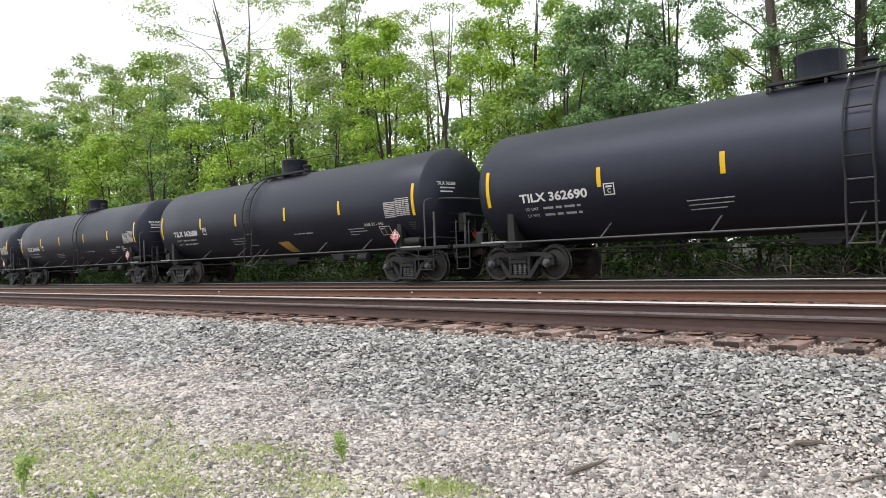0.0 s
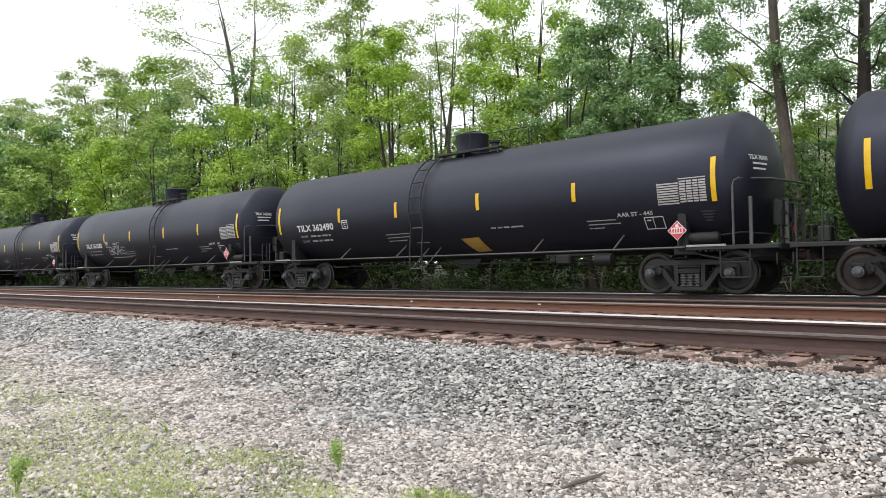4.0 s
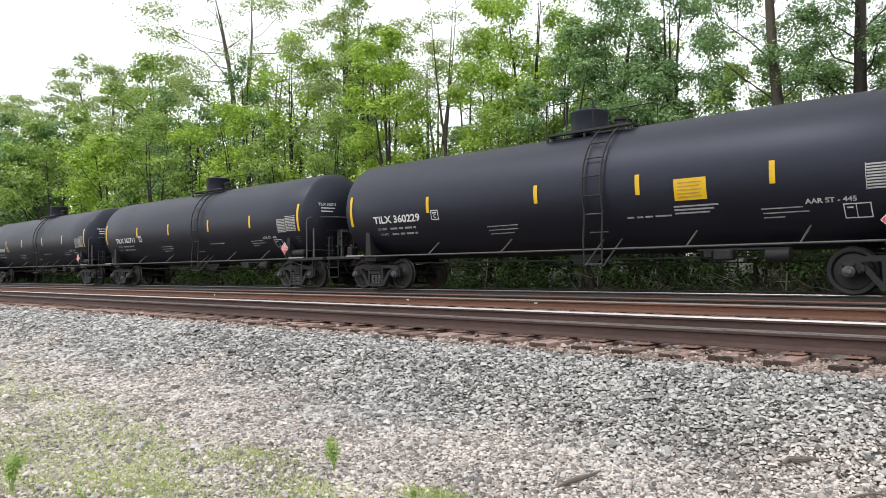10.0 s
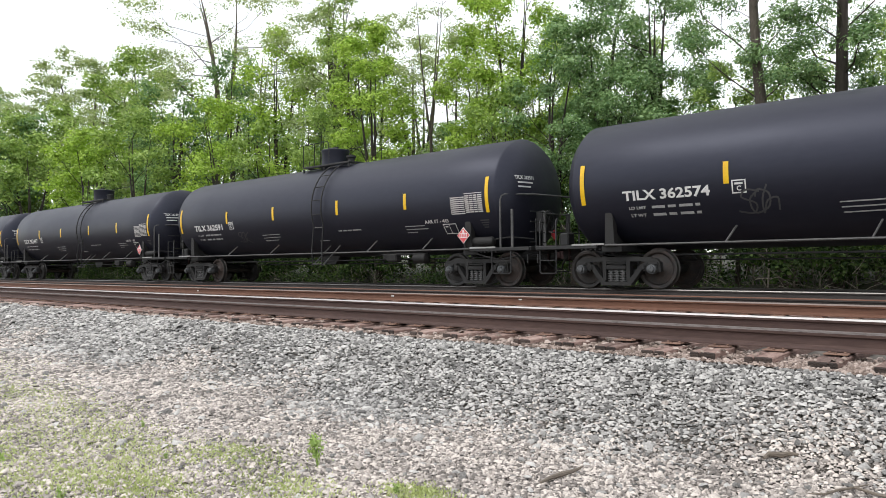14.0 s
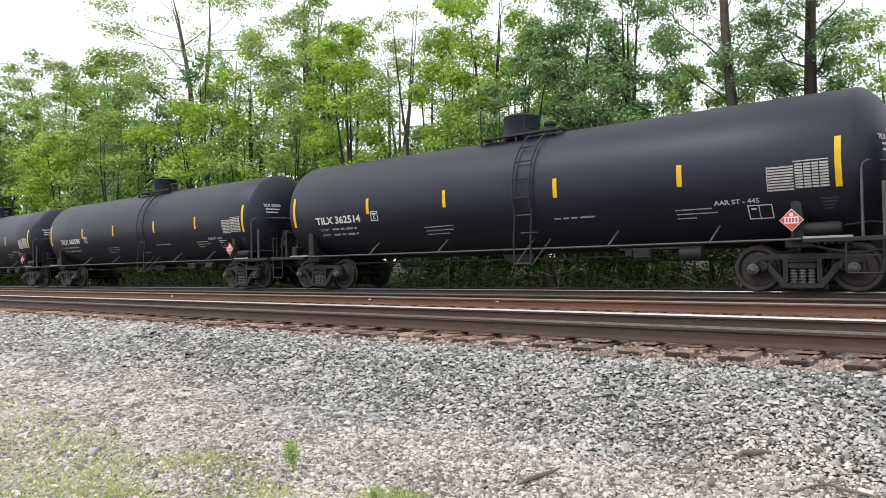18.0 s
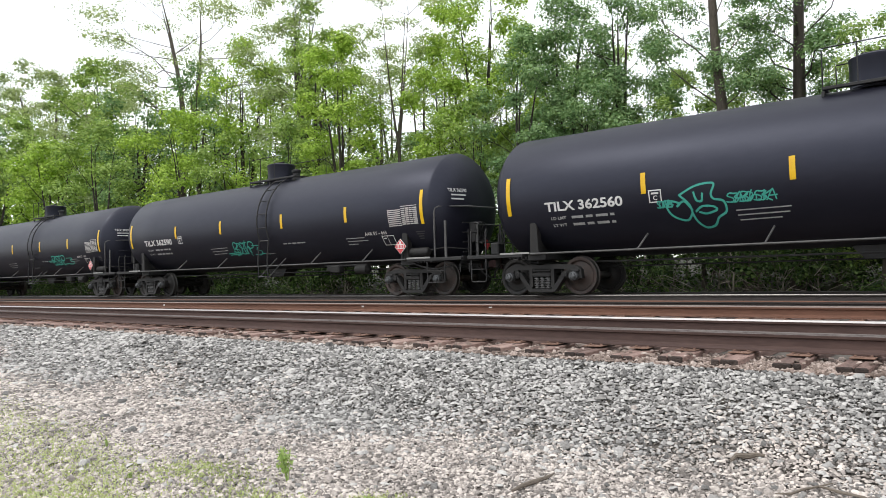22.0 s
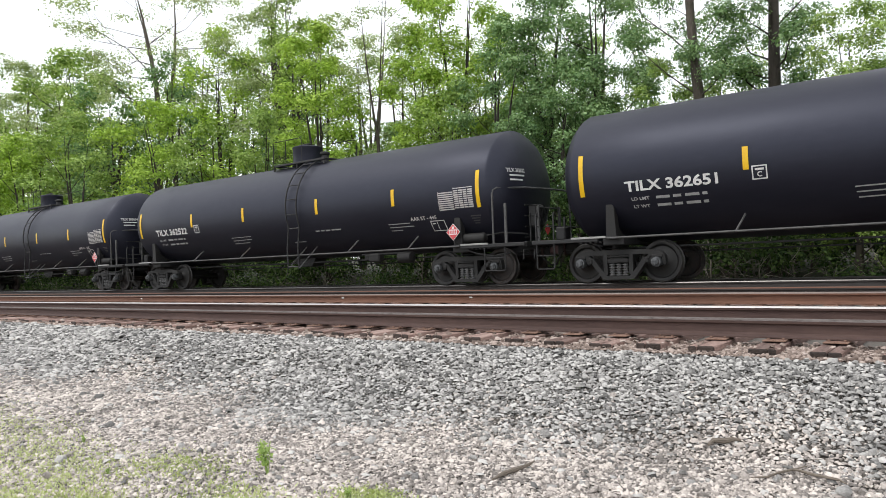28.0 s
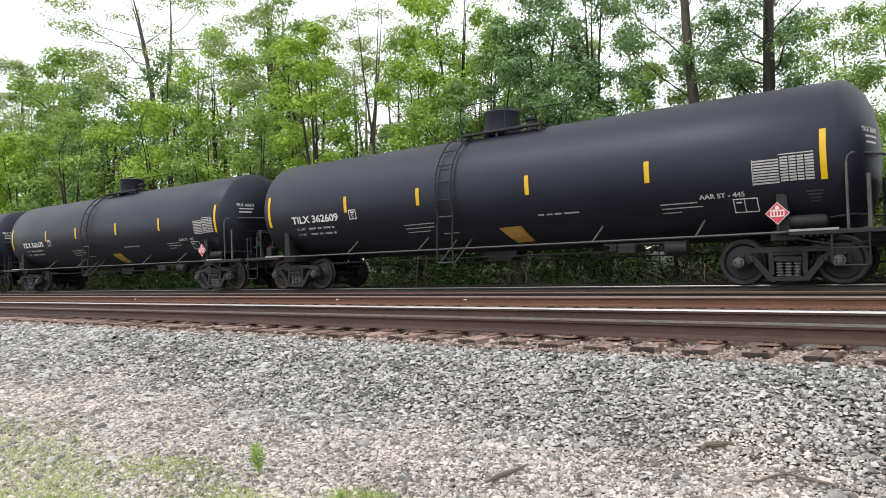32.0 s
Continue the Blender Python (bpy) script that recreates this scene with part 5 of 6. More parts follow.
# label, x, y, top, crown's foot, crown radius, clumps, leaves, leaf size, leaves' material, bark, trunk radius, lean
TREES = [
    ('dark green tree with low leafy branches', -8.69, 23.0, 7.12, 3.15, 1.07, 34, 4084, 0.084, LEAF_DARK, DARKBARK, 0.08, 0.00),
    ('tall green tree with narrow crown', -29.77, 27.0, 17.25, 10.50, 1.96, 34, 3069, 0.147, LEAF_MID, DARKBARK, 0.17, 0.00),
    ('tall pale willow with airy grey-green leaves', -89.83, 34.0, 24.8, 9.4, 7.87, 57, 12003, 0.315, LEAF_PALE, BARK, 1.08, 0.00),
    ('pale green willow at the edge of the wood', -114.48, 34.0, 24.5, 6.31, 7.77, 45, 10898, 0.376, LEAF_PALE, BARK, 1.10, 0.00),
    ('green tree with low leafy branches', -77.29, 26.0, 13.09, 2.25, 6.06, 41, 8544, 0.262, LEAF_MID, DARKBARK, 0.38, 0.00),
    ('bright green low maple with dense leaves', -58.81, 24.0, 11.49, 2.77, 3.89, 38, 6835, 0.211, LEAF_BRIGHT, DARKBARK, 0.25, 0.00),
    ('green tree with a broad leafy crown', -58.84, 28.0, 19.12, 8.12, 3.87, 41, 6266, 0.222, LEAF_MID, DARKBARK, 0.43, 0.00),
    ('green tree with low leafy branches', -46.27, 23.0, 10.64, 2.36, 3.18, 38, 7049, 0.177, LEAF_MID, DARKBARK, 0.21, 0.00),
    ('tall sparse tree with fine pale leaflets', -48.17, 28.0, 23.38, 11.40, 5.61, 49, 8813, 0.195, LEAF_PALE, BARK, 0.38, 0.00),
    ('bright green maple with dense leaves', -36.73, 22.0, 10.24, 3.35, 2.78, 41, 8499, 0.151, LEAF_BRIGHT, DARKBARK, 0.19, 0.00),
    ('dark green tree with a rounded crown', -50.27, 27.0, 14.38, 7.69, 3.14, 34, 4201, 0.198, LEAF_DARK, DARKBARK, 0.29, 0.00),
    ('dark green tree behind brighter ones', -39.99, 26.0, 14.56, 8.82, 1.96, 26, 2831, 0.169, LEAF_DARK, DARKBARK, 0.21, 0.00),
    ('tall light green airy tree', -32.96, 24.0, 13.61, 5.13, 2.33, 38, 5643, 0.147, LEAF_BRIGHT, DARKBARK, 0.21, 0.00),
    ('tall airy tree with pale leaves', -31.68, 26.0, 17.19, 6.45, 3.05, 45, 9068, 0.149, LEAF_PALE, BARK, 0.29, 0.00),
    ('tall green tree with narrow crown', -27.92, 25.0, 13.06, 7.74, 1.93, 26, 3974, 0.137, LEAF_MID, DARKBARK, 0.20, 0.00),
    ('bright yellow-green maple with dense leaves', -22.88, 22.0, 10.91, 5.26, 2.03, 41, 8050, 0.116, LEAF_BRIGHT, DARKBARK, 0.15, 0.00),
    ('green understory tree with thin stems', -27.63, 22.5, 8.51, 2.60, 2.16, 30, 3836, 0.129, LEAF_MID, DARKBARK, 0.13, 0.00),
    ('green understory tree with thin stems', -33.15, 23.0, 8.85, 2.56, 2.22, 30, 4496, 0.144, LEAF_MID, DARKBARK, 0.14, 0.00),
    ('tall tree with dark bare limbs and few leaves', -20.56, 23.0, 14.12, 7.44, 2.09, 41, 3644, 0.113, LEAF_PALE, BARK, 0.10, 0.00),
    ('bright green slender tree with airy leaves', -17.97, 22.5, 10.39, 4.65, 1.62, 38, 7494, 0.105, LEAF_BRIGHT, DARKBARK, 0.13, 0.00),
    ('tall bright green tree with spreading limbs', -16.11, 23.0, 12.97, 6.27, 2.49, 53, 15130, 0.102, LEAF_BRIGHT, DARKBARK, 0.17, 0.00),
    ('green understory tree with thin stems', -15.67, 22.0, 7.24, 3.29, 1.89, 30, 5632, 0.098, LEAF_MID, DARKBARK, 0.10, 0.00),
    ('blue-green tree with a dense rounded crown', -12.60, 21.5, 9.08, 4.17, 1.65, 53, 11332, 0.089, LEAF_DARK, DARKBARK, 0.14, 0.00),
    ('tall dark green tree with full crown', -11.79, 23.0, 10.81, 5.42, 1.69, 45, 10320, 0.091, LEAF_DARK, DARKBARK, 0.15, 0.00),
    ('tall dark green tree with open crown', -10.06, 23.0, 11.06, 5.36, 1.74, 49, 11692, 0.087, LEAF_DARK, DARKBARK, 0.17, 0.00),
    ('dark green tree with low leafy branches', -10.09, 22.0, 6.97, 3.39, 1.73, 45, 8281, 0.084, LEAF_DARK, DARKBARK, 0.12, 0.00),
    ('yellowish green low tree with thin trunk', -7.36, 22.0, 6.84, 4.13, 1.04, 34, 3897, 0.078, LEAF_MID, DARKBARK, 0.07, 0.00),
    ('tall tree with a thick leaning grey trunk', -5.67, 21.2, 10.52, 4.91, 1.55, 30, 8574, 0.071, LEAF_DARK, BARK, 0.20, -0.81),
    ('tall tree with a thick dark trunk', -4.64, 21.8, 10.37, 4.68, 1.61, 38, 12337, 0.070, LEAF_DARK, DARKBARK, 0.22, 0.37),
    ('thin green tree with open crown', -6.20, 24.5, 6.94, 2.50, 1.15, 30, 4723, 0.081, LEAF_MID, DARKBARK, 0.09, 0.00),
    ('leafy green tree beside the track', -2.49, 21.0, 6.95, 1.89, 1.37, 45, 10292, 0.070, LEAF_MID, DARKBARK, 0.12, 0.00),
    ('leafy green tree with spreading crown', -1.07, 22.0, 7.52, 2.38, 1.51, 41, 10621, 0.070, LEAF_MID, DARKBARK, 0.15, 0.00),
    ('green understory tree with thin stems', -3.79, 22.5, 4.80, 1.29, 1.12, 30, 4453, 0.070, LEAF_MID, DARKBARK, 0.09, 0.00),
    ('distant green tree at the edge of the wood', -159.88, 36.0, 33.19, 7.23, 13.97, 45, 11542, 0.495, LEAF_MID, DARKBARK, 1.45, 0.00),
    ('green tree deeper in the wood', -99.61, 27.8, 19.84, -0.07, 6.46, 34, 6895, 0.323, LEAF_DARK, DARKBARK, 0.32, 0.00),
    ('green tree deeper in the wood', -82.68, 26.1, 15.81, -0.02, 5.52, 34, 6423, 0.276, LEAF_DARK, DARKBARK, 0.27, 0.00),
    ('green tree deeper in the wood', -82.37, 31.0, 17.55, -0.14, 5.77, 34, 6869, 0.288, LEAF_MID, DARKBARK, 0.28, 0.00),
    ('green tree deeper in the wood', -65.43, 29.2, 13.19, -0.09, 4.83, 34, 6166, 0.241, LEAF_MID, DARKBARK, 0.24, 0.00),
    ('green tree deeper in the wood', -53.88, 28.6, 12.00, -0.08, 4.22, 34, 6412, 0.211, LEAF_DARK, DARKBARK, 0.21, 0.00),
    ('green tree deeper in the wood', -52.45, 29.8, 11.87, -0.11, 4.21, 34, 6368, 0.211, LEAF_DARK, DARKBARK, 0.21, 0.00),
    ('green tree deeper in the wood', -46.91, 30.3, 11.95, -0.12, 3.97, 34, 6818, 0.198, LEAF_MID, DARKBARK, 0.19, 0.00),
    ('green tree deeper in the wood', -37.56, 29.6, 9.64, -0.10, 3.46, 34, 6310, 0.173, LEAF_DARK, DARKBARK, 0.17, 0.00),
    ('green tree deeper in the wood', -31.77, 28.2, 9.21, -0.07, 3.10, 34, 6704, 0.155, LEAF_DARK, DARKBARK, 0.15, 0.00),
    ('green tree deeper in the wood', -27.97, 26.7, 7.69, -0.03, 2.83, 34, 6115, 0.141, LEAF_MID, DARKBARK, 0.14, 0.00),
    ('green tree deeper in the wood', -26.18, 29.1, 7.61, -0.09, 2.87, 34, 6009, 0.144, LEAF_MID, DARKBARK, 0.14, 0.00),
    ('green tree deeper in the wood', -22.01, 27.8, 7.54, -0.05, 2.59, 34, 6567, 0.129, LEAF_DARK, DARKBARK, 0.13, 0.00),
    ('green tree deeper in the wood', -19.59, 29.4, 7.30, -0.09, 2.56, 34, 6474, 0.128, LEAF_DARK, DARKBARK, 0.12, 0.00),
    ('green tree deeper in the wood', -16.92, 29.4, 7.32, -0.09, 2.42, 34, 6855, 0.121, LEAF_MID, DARKBARK, 0.12, 0.00),
    ('green tree deeper in the wood', -15.28, 30.5, 7.23, -0.12, 2.41, 34, 6851, 0.120, LEAF_DARK, DARKBARK, 0.12, 0.00),
    ('green tree deeper in the wood', -13.95, 30.2, 7.15, -0.11, 2.32, 34, 7012, 0.116, LEAF_DARK, DARKBARK, 0.11, 0.00),
    ('green tree deeper in the wood', -12.15, 30.3, 7.36, -0.11, 2.24, 34, 4489, 0.112, LEAF_DARK, DARKBARK, 0.11, 0.00),
    ('green tree deeper in the wood', -8.77, 28.1, 6.12, -0.06, 1.95, 34, 4259, 0.097, LEAF_MID, DARKBARK, 0.10, 0.00),
    ('green tree deeper in the wood', -7.86, 30.4, 6.13, -0.11, 2.03, 34, 4139, 0.101, LEAF_MID, DARKBARK, 0.10, 0.00),
    ('green tree deeper in the wood', -6.82, 29.6, 5.59, -0.09, 1.94, 34, 3952, 0.097, LEAF_MID, DARKBARK, 0.10, 0.00),
    ('green tree deeper in the wood', -4.41, 28.5, 4.89, -0.07, 1.76, 34, 3796, 0.088, LEAF_DARK, DARKBARK, 0.10, 0.00),
    ('green tree deeper in the wood', -3.92, 29.0, 5.32, -0.08, 1.76, 34, 4130, 0.088, LEAF_MID, DARKBARK, 0.10, 0.00),
    ('green tree deeper in the wood', -2.46, 29.1, 5.19, -0.08, 1.69, 34, 4196, 0.085, LEAF_MID, DARKBARK, 0.10, 0.00),
    ('green tree deeper in the wood', -0.97, 27.6, 4.85, -0.05, 1.54, 34, 4286, 0.077, LEAF_DARK, DARKBARK, 0.10, 0.00),
    ('dark green sapling close behind the track', -7.70, 23.8, 4.75, 0.04, 1.07, 26, 3044, 0.083, LEAF_DARK, DARKBARK, 0.07, 0.00),
    ('dark green sapling close behind the track', -6.13, 22.9, 4.17, 0.07, 0.99, 26, 2869, 0.077, LEAF_DARK, DARKBARK, 0.07, 0.00),
    ('dark green sapling close behind the track', -5.32, 23.3, 4.19, 0.06, 0.98, 26, 2927, 0.076, LEAF_DARK, DARKBARK, 0.07, 0.00),
    ('dark green sapling close behind the track', -4.43, 23.1, 4.29, 0.06, 0.94, 26, 3103, 0.073, LEAF_MID, DARKBARK, 0.07, 0.00),
    ('dark green sapling close behind the track', -3.48, 23.9, 4.65, 0.04, 0.94, 26, 3396, 0.073, LEAF_DARK, DARKBARK, 0.07, 0.00),
    ('dark green sapling close behind the track', -2.12, 22.9, 4.43, 0.07, 0.86, 26, 3213, 0.070, LEAF_MID, DARKBARK, 0.07, 0.00),
    ('dark green sapling close behind the track', -9.36, 22.5, 5.00, 0.08, 1.08, 26, 3161, 0.084, LEAF_DARK, DARKBARK, 0.07, 0.00),
    ('dark green sapling close behind the track', -11.84, 24.0, 5.56, 0.04, 1.21, 26, 3161, 0.094, LEAF_DARK, DARKBARK, 0.07, 0.00),
    ('slender green tree deeper in the wood', -68.62, 29.1, 18.41, 5.91, 3.96, 30, 2760, 0.249, LEAF_PALE, BARK, 0.29, 0.00),
    ('slender green tree deeper in the wood', -63.22, 30.2, 19.80, 7.82, 3.79, 30, 2760, 0.238, LEAF_MID, DARKBARK, 0.28, 0.00),
    ('slender green tree deeper in the wood', -56.29, 28.8, 15.74, 4.84, 3.46, 30, 2760, 0.217, LEAF_PALE, BARK, 0.25, 0.00),
    ('slender green tree deeper in the wood', -53.24, 29.4, 15.40, 4.78, 3.37, 30, 2760, 0.212, LEAF_MID, DARKBARK, 0.25, 0.00),
    ('slender green tree deeper in the wood', -48.76, 28.8, 13.27, 3.31, 3.16, 30, 2760, 0.199, LEAF_BRIGHT, DARKBARK, 0.23, 0.00),
    ('slender green tree deeper in the wood', -42.33, 27.9, 14.12, 5.07, 2.87, 30, 2760, 0.180, LEAF_MID, DARKBARK, 0.21, 0.00),
    ('slender green tree deeper in the wood', -42.58, 30.0, 17.45, 8.07, 2.97, 30, 2760, 0.187, LEAF_PALE, BARK, 0.22, 0.00),
    ('slender green tree deeper in the wood', -41.38, 31.1, 15.67, 6.31, 2.97, 30, 2760, 0.186, LEAF_MID, DARKBARK, 0.22, 0.00),
    ('slender green tree deeper in the wood', -38.06, 31.0, 16.64, 7.69, 2.83, 30, 2760, 0.178, LEAF_MID, DARKBARK, 0.21, 0.00),
    ('slender green tree deeper in the wood', -33.65, 30.2, 15.37, 7.08, 2.63, 30, 2760, 0.165, LEAF_MID, DARKBARK, 0.19, 0.00),
    ('slender green tree deeper in the wood', -30.07, 28.7, 14.85, 7.21, 2.42, 30, 2760, 0.152, LEAF_MID, DARKBARK, 0.18, 0.00),
    ('slender green tree deeper in the wood', -26.38, 27.8, 12.82, 5.76, 2.24, 30, 2760, 0.141, LEAF_PALE, BARK, 0.16, 0.00),
    ('slender green tree deeper in the wood', -27.00, 29.8, 12.52, 5.12, 2.35, 30, 2760, 0.147, LEAF_PALE, BARK, 0.17, 0.00),
    ('slender green tree deeper in the wood', -24.95, 29.6, 13.49, 6.37, 2.26, 30, 2760, 0.142, LEAF_MID, DARKBARK, 0.17, 0.00),
    ('slender green tree deeper in the wood', -22.46, 29.9, 12.71, 5.87, 2.17, 30, 2760, 0.136, LEAF_PALE, BARK, 0.16, 0.00),
    ('slender green tree deeper in the wood', -19.06, 27.4, 11.29, 5.21, 1.93, 30, 2760, 0.121, LEAF_PALE, BARK, 0.14, 0.00),
    ('slender green tree deeper in the wood', -19.36, 29.6, 11.23, 4.82, 2.03, 30, 2760, 0.128, LEAF_PALE, BARK, 0.15, 0.00),
    ('slender green tree deeper in the wood', -16.45, 26.2, 10.48, 4.89, 1.71, 30, 2585, 0.111, LEAF_DARK, DARKBARK, 0.13, 0.00),
    ('slender green tree deeper in the wood', -14.36, 25.6, 9.97, 4.71, 1.61, 30, 2585, 0.105, LEAF_MID, DARKBARK, 0.12, 0.00),
    ('slender green tree deeper in the wood', -13.94, 27.5, 10.18, 4.72, 1.67, 30, 2585, 0.109, LEAF_DARK, DARKBARK, 0.13, 0.00),
    ('slender green tree deeper in the wood', -12.98, 28.7, 10.31, 4.81, 1.69, 30, 2585, 0.110, LEAF_MID, DARKBARK, 0.13, 0.00),
    ('slender green tree deeper in the wood', -7.98, 28.0, 9.65, 4.86, 1.47, 30, 948, 0.095, LEAF_DARK, DARKBARK, 0.12, 0.00),
    ('slender green tree deeper in the wood', -6.57, 26.4, 8.14, 3.75, 1.35, 30, 948, 0.087, LEAF_MID, DARKBARK, 0.12, 0.00),
    ('slender green tree deeper in the wood', -5.84, 28.9, 7.99, 3.36, 1.42, 30, 948, 0.092, LEAF_MID, DARKBARK, 0.12, 0.00),
    ('slender green tree deeper in the wood', -5.21, 28.6, 7.87, 3.36, 1.39, 30, 948, 0.090, LEAF_DARK, DARKBARK, 0.12, 0.00),
]
for i, (label, *rest) in enumerate(TREES):
    tree("tree", label, 100 + i, *rest)

rng0 = random.Random(77)
for i in range(60):
    x = 7 - 1.05 * i - 0.012 * i * i + rng0.uniform(-0.6, 0.6)
    y = 20.2 + rng0.uniform(-0.5, 1.8)
    far = 1 + 0.018 * i
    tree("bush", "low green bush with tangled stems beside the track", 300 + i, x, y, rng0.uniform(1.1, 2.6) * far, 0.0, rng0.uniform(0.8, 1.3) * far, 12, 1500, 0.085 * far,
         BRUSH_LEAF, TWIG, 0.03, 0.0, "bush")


for i in range(30):                                  # a denser row behind
    x = 6 - 2.2 * i + rng0.uniform(-0.8, 0.8)
    far = 1 + 0.03 * i
    tree("bush", "low green bush with tangled stems beside the track", 400 + i, x, rng0.uniform(23.5, 26.0), rng0.uniform(2.2, 3.0) + 0.02 * i, 0.2, 1.7 * far ** 0.5, 12, 1100, 0.15 * far ** 0.5, BRUSH_LEAF, TWIG, 0.03, 0.0, "bush")


def brush():
    """Dead stems and canes in front of the bushes."""
    rng = np.random.default_rng(5)
    g = Geo()
    for _ in range(1500):
        x, y = 7 - 75 * rng.uniform() ** 1.4, rng.uniform(18.9, 20.6)
        p = Vector((x, y, float(ground_z(y)) + max(0, rng.normal(0.3, 0.35))))
        d = Vector((rng.normal(), rng.normal() * 0.4, rng.normal(0.6, 0.6))).normalized()
        ln = rng.uniform(0.35, 1.3)
        b = Vector((rng.normal() * 0.3, rng.normal() * 0.2, rng.normal() * 0.25))
        w = rng.uniform(0.004, 0.010)
        g.tube([p, p + d * ln * 0.35 + b * 0.25, p + d * ln * 0.7 + b * 0.35, p + d * ln], [w, w * 0.8, w * 0.6, w * 0.35], 3, caps=False)
    return tagged(new("dead_brush", g.mesh("dead_brush", TWIG, 0)), "tangle of pale dead canes under the trees", "brush", kind="stuff")


def undergrowth():
    """Creepers and seedlings that cover the ground under the trees."""
    rng = np.random.default_rng(15)
    n = 520
    x = 8 - 80 * rng.uniform(size=n) ** 1.5
    y = 19.0 + 5.5 * rng.uniform(size=n) ** 1.3
    r = rng.uniform(0.22, 0.6, n) * (1 + 0.012 * (8 - x))
    c = np.stack([x, y, ground_z(y) + rng.uniform(0.0, 0.5, n) * r * 1.6], -1)
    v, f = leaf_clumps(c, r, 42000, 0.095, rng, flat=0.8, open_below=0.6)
    return tagged(new("undergrowth", soup("undergrowth", v, f, BRUSH_LEAF)), "shade-darkened green creepers and seedlings on the wood's edge", "undergrowth", kind="stuff")


def thicket():
    """The wood's closed depth behind the bushes, shade put into its leaf colour."""
    rng = np.random.default_rng(16)
    n = 420
    x = 16 - 150 * rng.uniform(size=n) ** 1.4
    y = rng.uniform(29.0, 35.0, n)
    r = rng.uniform(0.7, 1.5, n)
    c = np.stack([x, y, ground_z(y) + rng.uniform(0.2, 2.3, n)], -1)
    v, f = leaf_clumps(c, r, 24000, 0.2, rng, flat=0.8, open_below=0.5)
    return tagged(new("thicket", soup("thicket", v, f, BRUSH_LEAF)), "shade-darkened green thicket deep under the trees", "undergrowth", kind="stuff")


brush()
undergrowth()
thicket()


# ---------------------------------------------------------------- weeds, grass and litter beside the camera
def weed(x, y, height, seed):
    rng = np.random.default_rng(seed)
    z = float(ground_z(y))
    thing = tagged(new("weed"), "small leafy green weed growing in the gravel", "weed", "weeds in the gravel")
    thing.location = (x, y, z)
    g = Geo()
    stems = []
    for k in range(5):
        a = rng.uniform(0, 6.28)
        e = Vector((math.cos(a) * height * 0.22, math.sin(a) * height * 0.22, height * rng.uniform(0.7, 1.0)))
        stems.append(e)
        g.tube([(0, 0, -0.02), e * 0.5 + Vector((0, 0, height * 0.08)), e], [0.004, 0.003, 0.0015], 5, caps=False)
    part("stem", g, WEED, thing)
    c = np.array([tuple(e * t) for e in stems for t in (0.45, 0.65, 0.8, 0.95)])
    v, f = leaf_cloud(c, np.full(len(c), height * 0.19), 150, height * 0.12, rng)
    part("foliage", soup("foliage", v, f, WEED), None, thing)
    return thing


for i, (x, y, hh) in enumerate(((-3.96, 3.21, 0.24), (-5.21, 1.55, 0.27), (-4.61, 1.76, 0.10), (-3.1, 3.12, 0.09), (-6.1, 3.0, 0.08), (-4.98, 2.62, 0.06))):
    weed(x, y, hh, 500 + i)


def grass_patches():
    """Short mossy grass in ragged patches between the stones."""
    rng = np.random.default_rng(9)
    spots = np.array([(-8.95, 3.0, 0.5), (-9.5, 2.5, 0.6), (-7.4, 2.9, 0.45), (-7.0, 2.1, 0.5), (-6.2, 2.7, 0.4), (-6.2, 1.9, 0.45), (-5.3, 1.7, 0.35), (-4.73, 3.0, 0.28),
                      (-5.3, 2.5, 0.35), (-4.4, 2.2, 0.3), (-3.72, 2.75, 0.25), (-3.0, 3.2, 0.14), (-10.8, 2.9, 0.7), (-12.5, 3.2, 0.8), (-5.0, 2.1, 0.3)])
    n = 20000
    k = rng.integers(0, len(spots), n)
    off = rng.normal(size=(n, 2)) * spots[k, 2:] * np.array([1.0, 0.6])
    p = np.zeros((n, 3))
    p[:, :2] = spots[k, :2] + off
    p[:, 2] = ground_z(p[:, 1]) + rng.uniform(0.0, 0.026, n)
    hgt = rng.uniform(0.010, 0.024, n)
    d = np.stack([rng.normal(0, 0.5, n), rng.normal(0, 0.5, n), np.ones(n)], -1) * hgt[:, None]
    s = np.cross(d, rng.normal(size=(n, 3)))
    s = s / np.linalg.norm(s, axis=1, keepdims=True) * 0.006
    v = np.stack([p - s, p + s, p + d * 0.6 + s * 0.8, p + d], 1).reshape(-1, 3)
    return tagged(new("mossy_grass", soup("mossy_grass", v, np.arange(n * 4).reshape(-1, 4), GRASS)), "low yellow-green moss and grass in ragged patches", "grass", kind="stuff")


grass_patches()


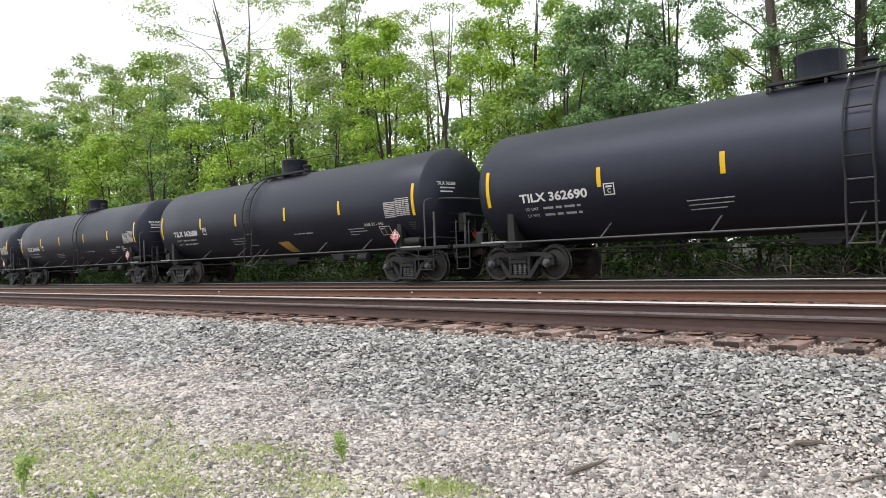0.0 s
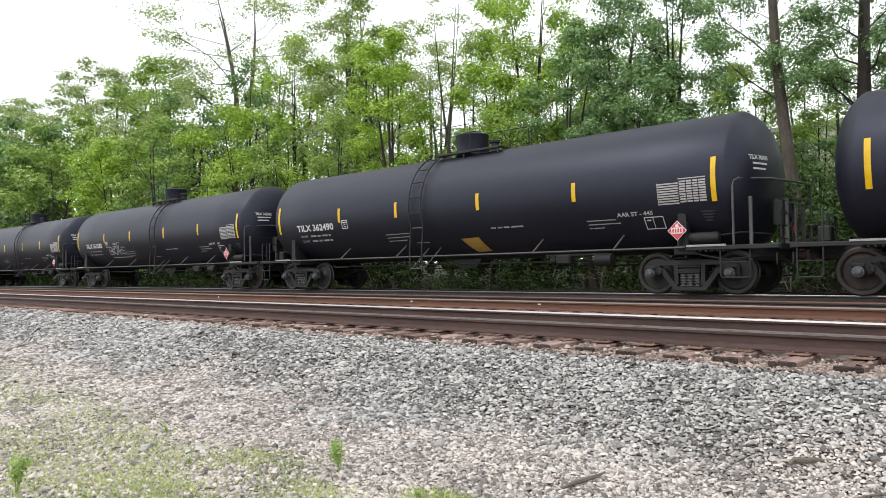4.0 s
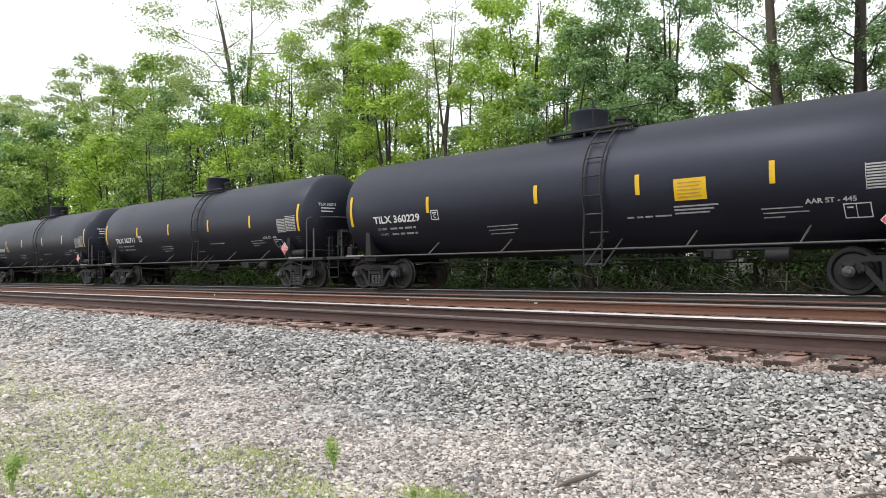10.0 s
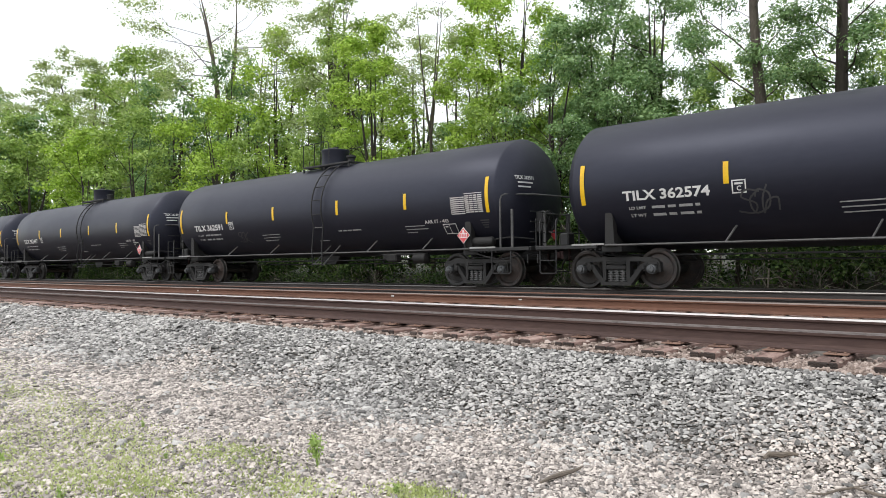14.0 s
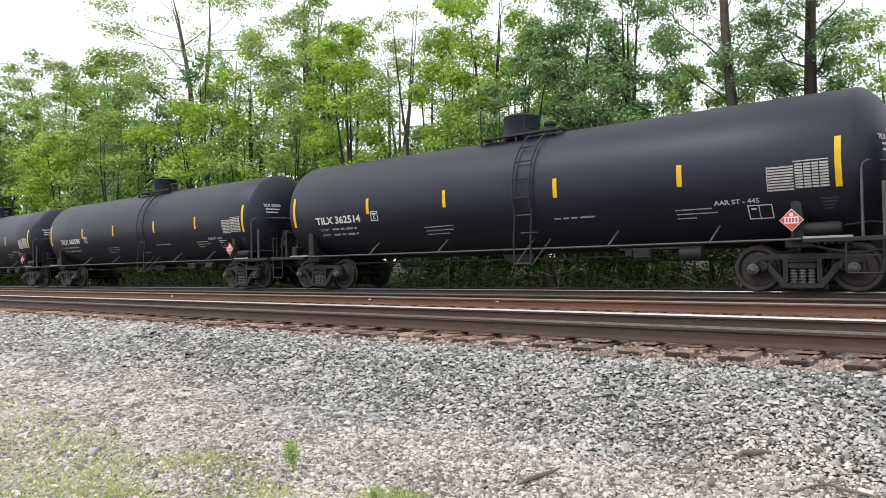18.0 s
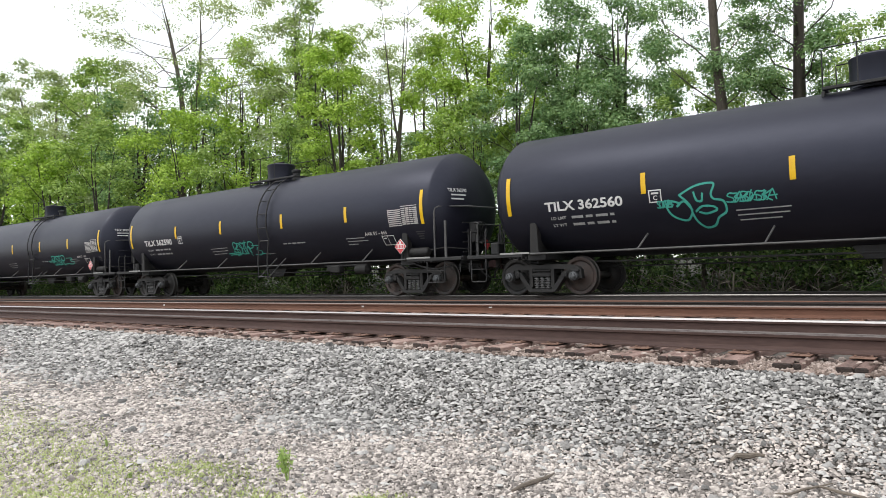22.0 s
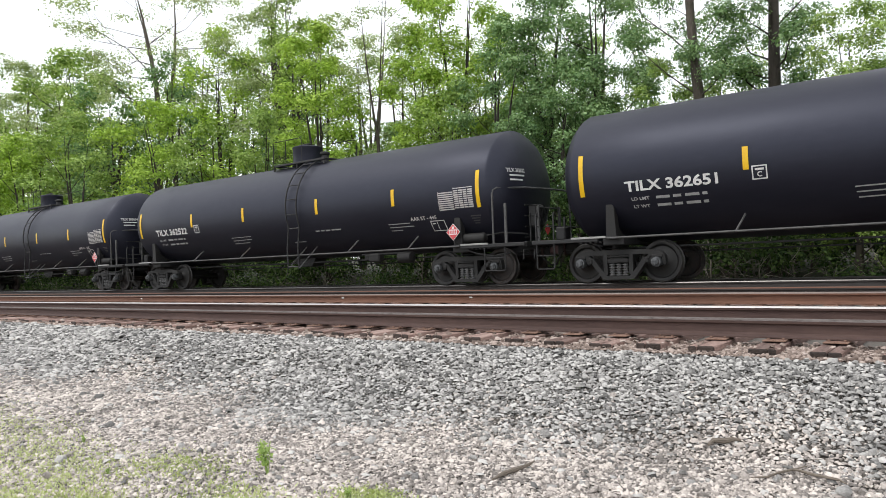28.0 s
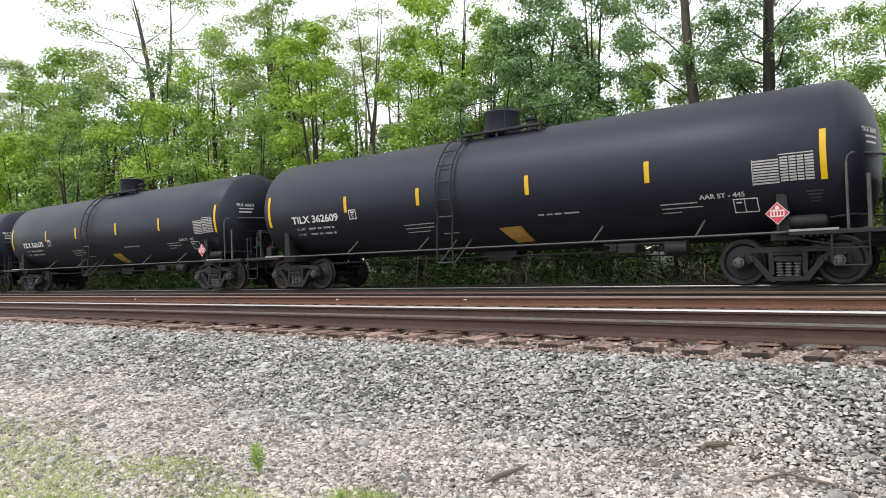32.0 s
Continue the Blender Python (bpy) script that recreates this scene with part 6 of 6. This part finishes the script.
def litter(name, label, a, b, width, seed):
    rng = np.random.default_rng(seed)
    a, b = Vector(a), Vector(b)
    pts = [a.lerp(b, t) + Vector(rng.normal(size=3)) * 0.012 for t in (0, 0.25, 0.5, 0.75, 1)]
    for q in pts:
        q.z = float(ground_z(q.y)) + 0.035 + width * 0.3
    g = Geo().tube(pts, [width * f for f in (0.5, 0.9, 1.0, 0.8, 0.4)], 7)
    me = g.mesh(name, WOOD, 40)
    return tagged(new(name, me), label, "wood")


litter("stick", "dry grey broken stick lying on the gravel", (-2.5, 3.79, 0), (-2.46, 4.27, 0), 0.016, 1)
litter("bark_chip", "flat brown piece of bark on the gravel", (-1.53, 5.02, 0), (-1.33, 5.11, 0), 0.02, 2)
litter("twig", "thin dry twig lying on the gravel", (-1.0, 4.86, 0), (-0.66, 4.74, 0), 0.010, 3)
litter("twig", "thin dry twig lying on the gravel", (-1.15, 4.62, 0), (-0.9, 4.9, 0), 0.008, 4)


def pale_building():
    """A plain pale building beyond the wood, glimpsed through the gaps."""
    thing = tagged(new("building"), "plain pale beige building glimpsed beyond the trees", "building")
    thing.location = (-9.2, 48.0, float(ground_z(48.0)) - 0.2)
    part("wall", Geo().box((0, 0, 3.5), (8.4, 9, 7.0), 0.03), BUILDING, thing)
    part("roof", Geo().box((0, 0, 7.15), (9.0, 9.6, 0.3), 0.03), ROOF, thing, "flat grey roof edge")


pale_building()


# ---------------------------------------------------------------- motion
def motions():
    steps = [float(t) for t in range(0, 33)]
    for k, car in CARS.items():
        walk(car, [(t, pose(train_x(t) + 7.617 + k * PITCH, TRACKS[2], 0)) for t in steps])
    lead = CARS[min(CARS)]
    sets = [o for o in lead.children if o.name.startswith("wheelset")]
    for ws in sets:
        home = tuple(ws.location)
        rows = []
        for i in range(0, 961):
            t = i / FPS
            a = (train_x(t) - train_x(0)) / WHEEL_R
            rows.append((t, Matrix.Translation(home) @ Matrix.Rotation(a, 4, "Y")))
        walk(ws, rows)
    for k, car in CARS.items():
        if car is lead:
            continue
        for ws in [o for o in car.children if o.name.startswith("wheelset")]:
            twin = min(sets, key=lambda o: abs(o.location.x - ws.location.x))
            ws.rotation_mode = "QUATERNION"
            keys = ws.animation_data_create()
            keys.action = twin.animation_data.action
            keys.action_slot = twin.animation_data.action_slot


motions()
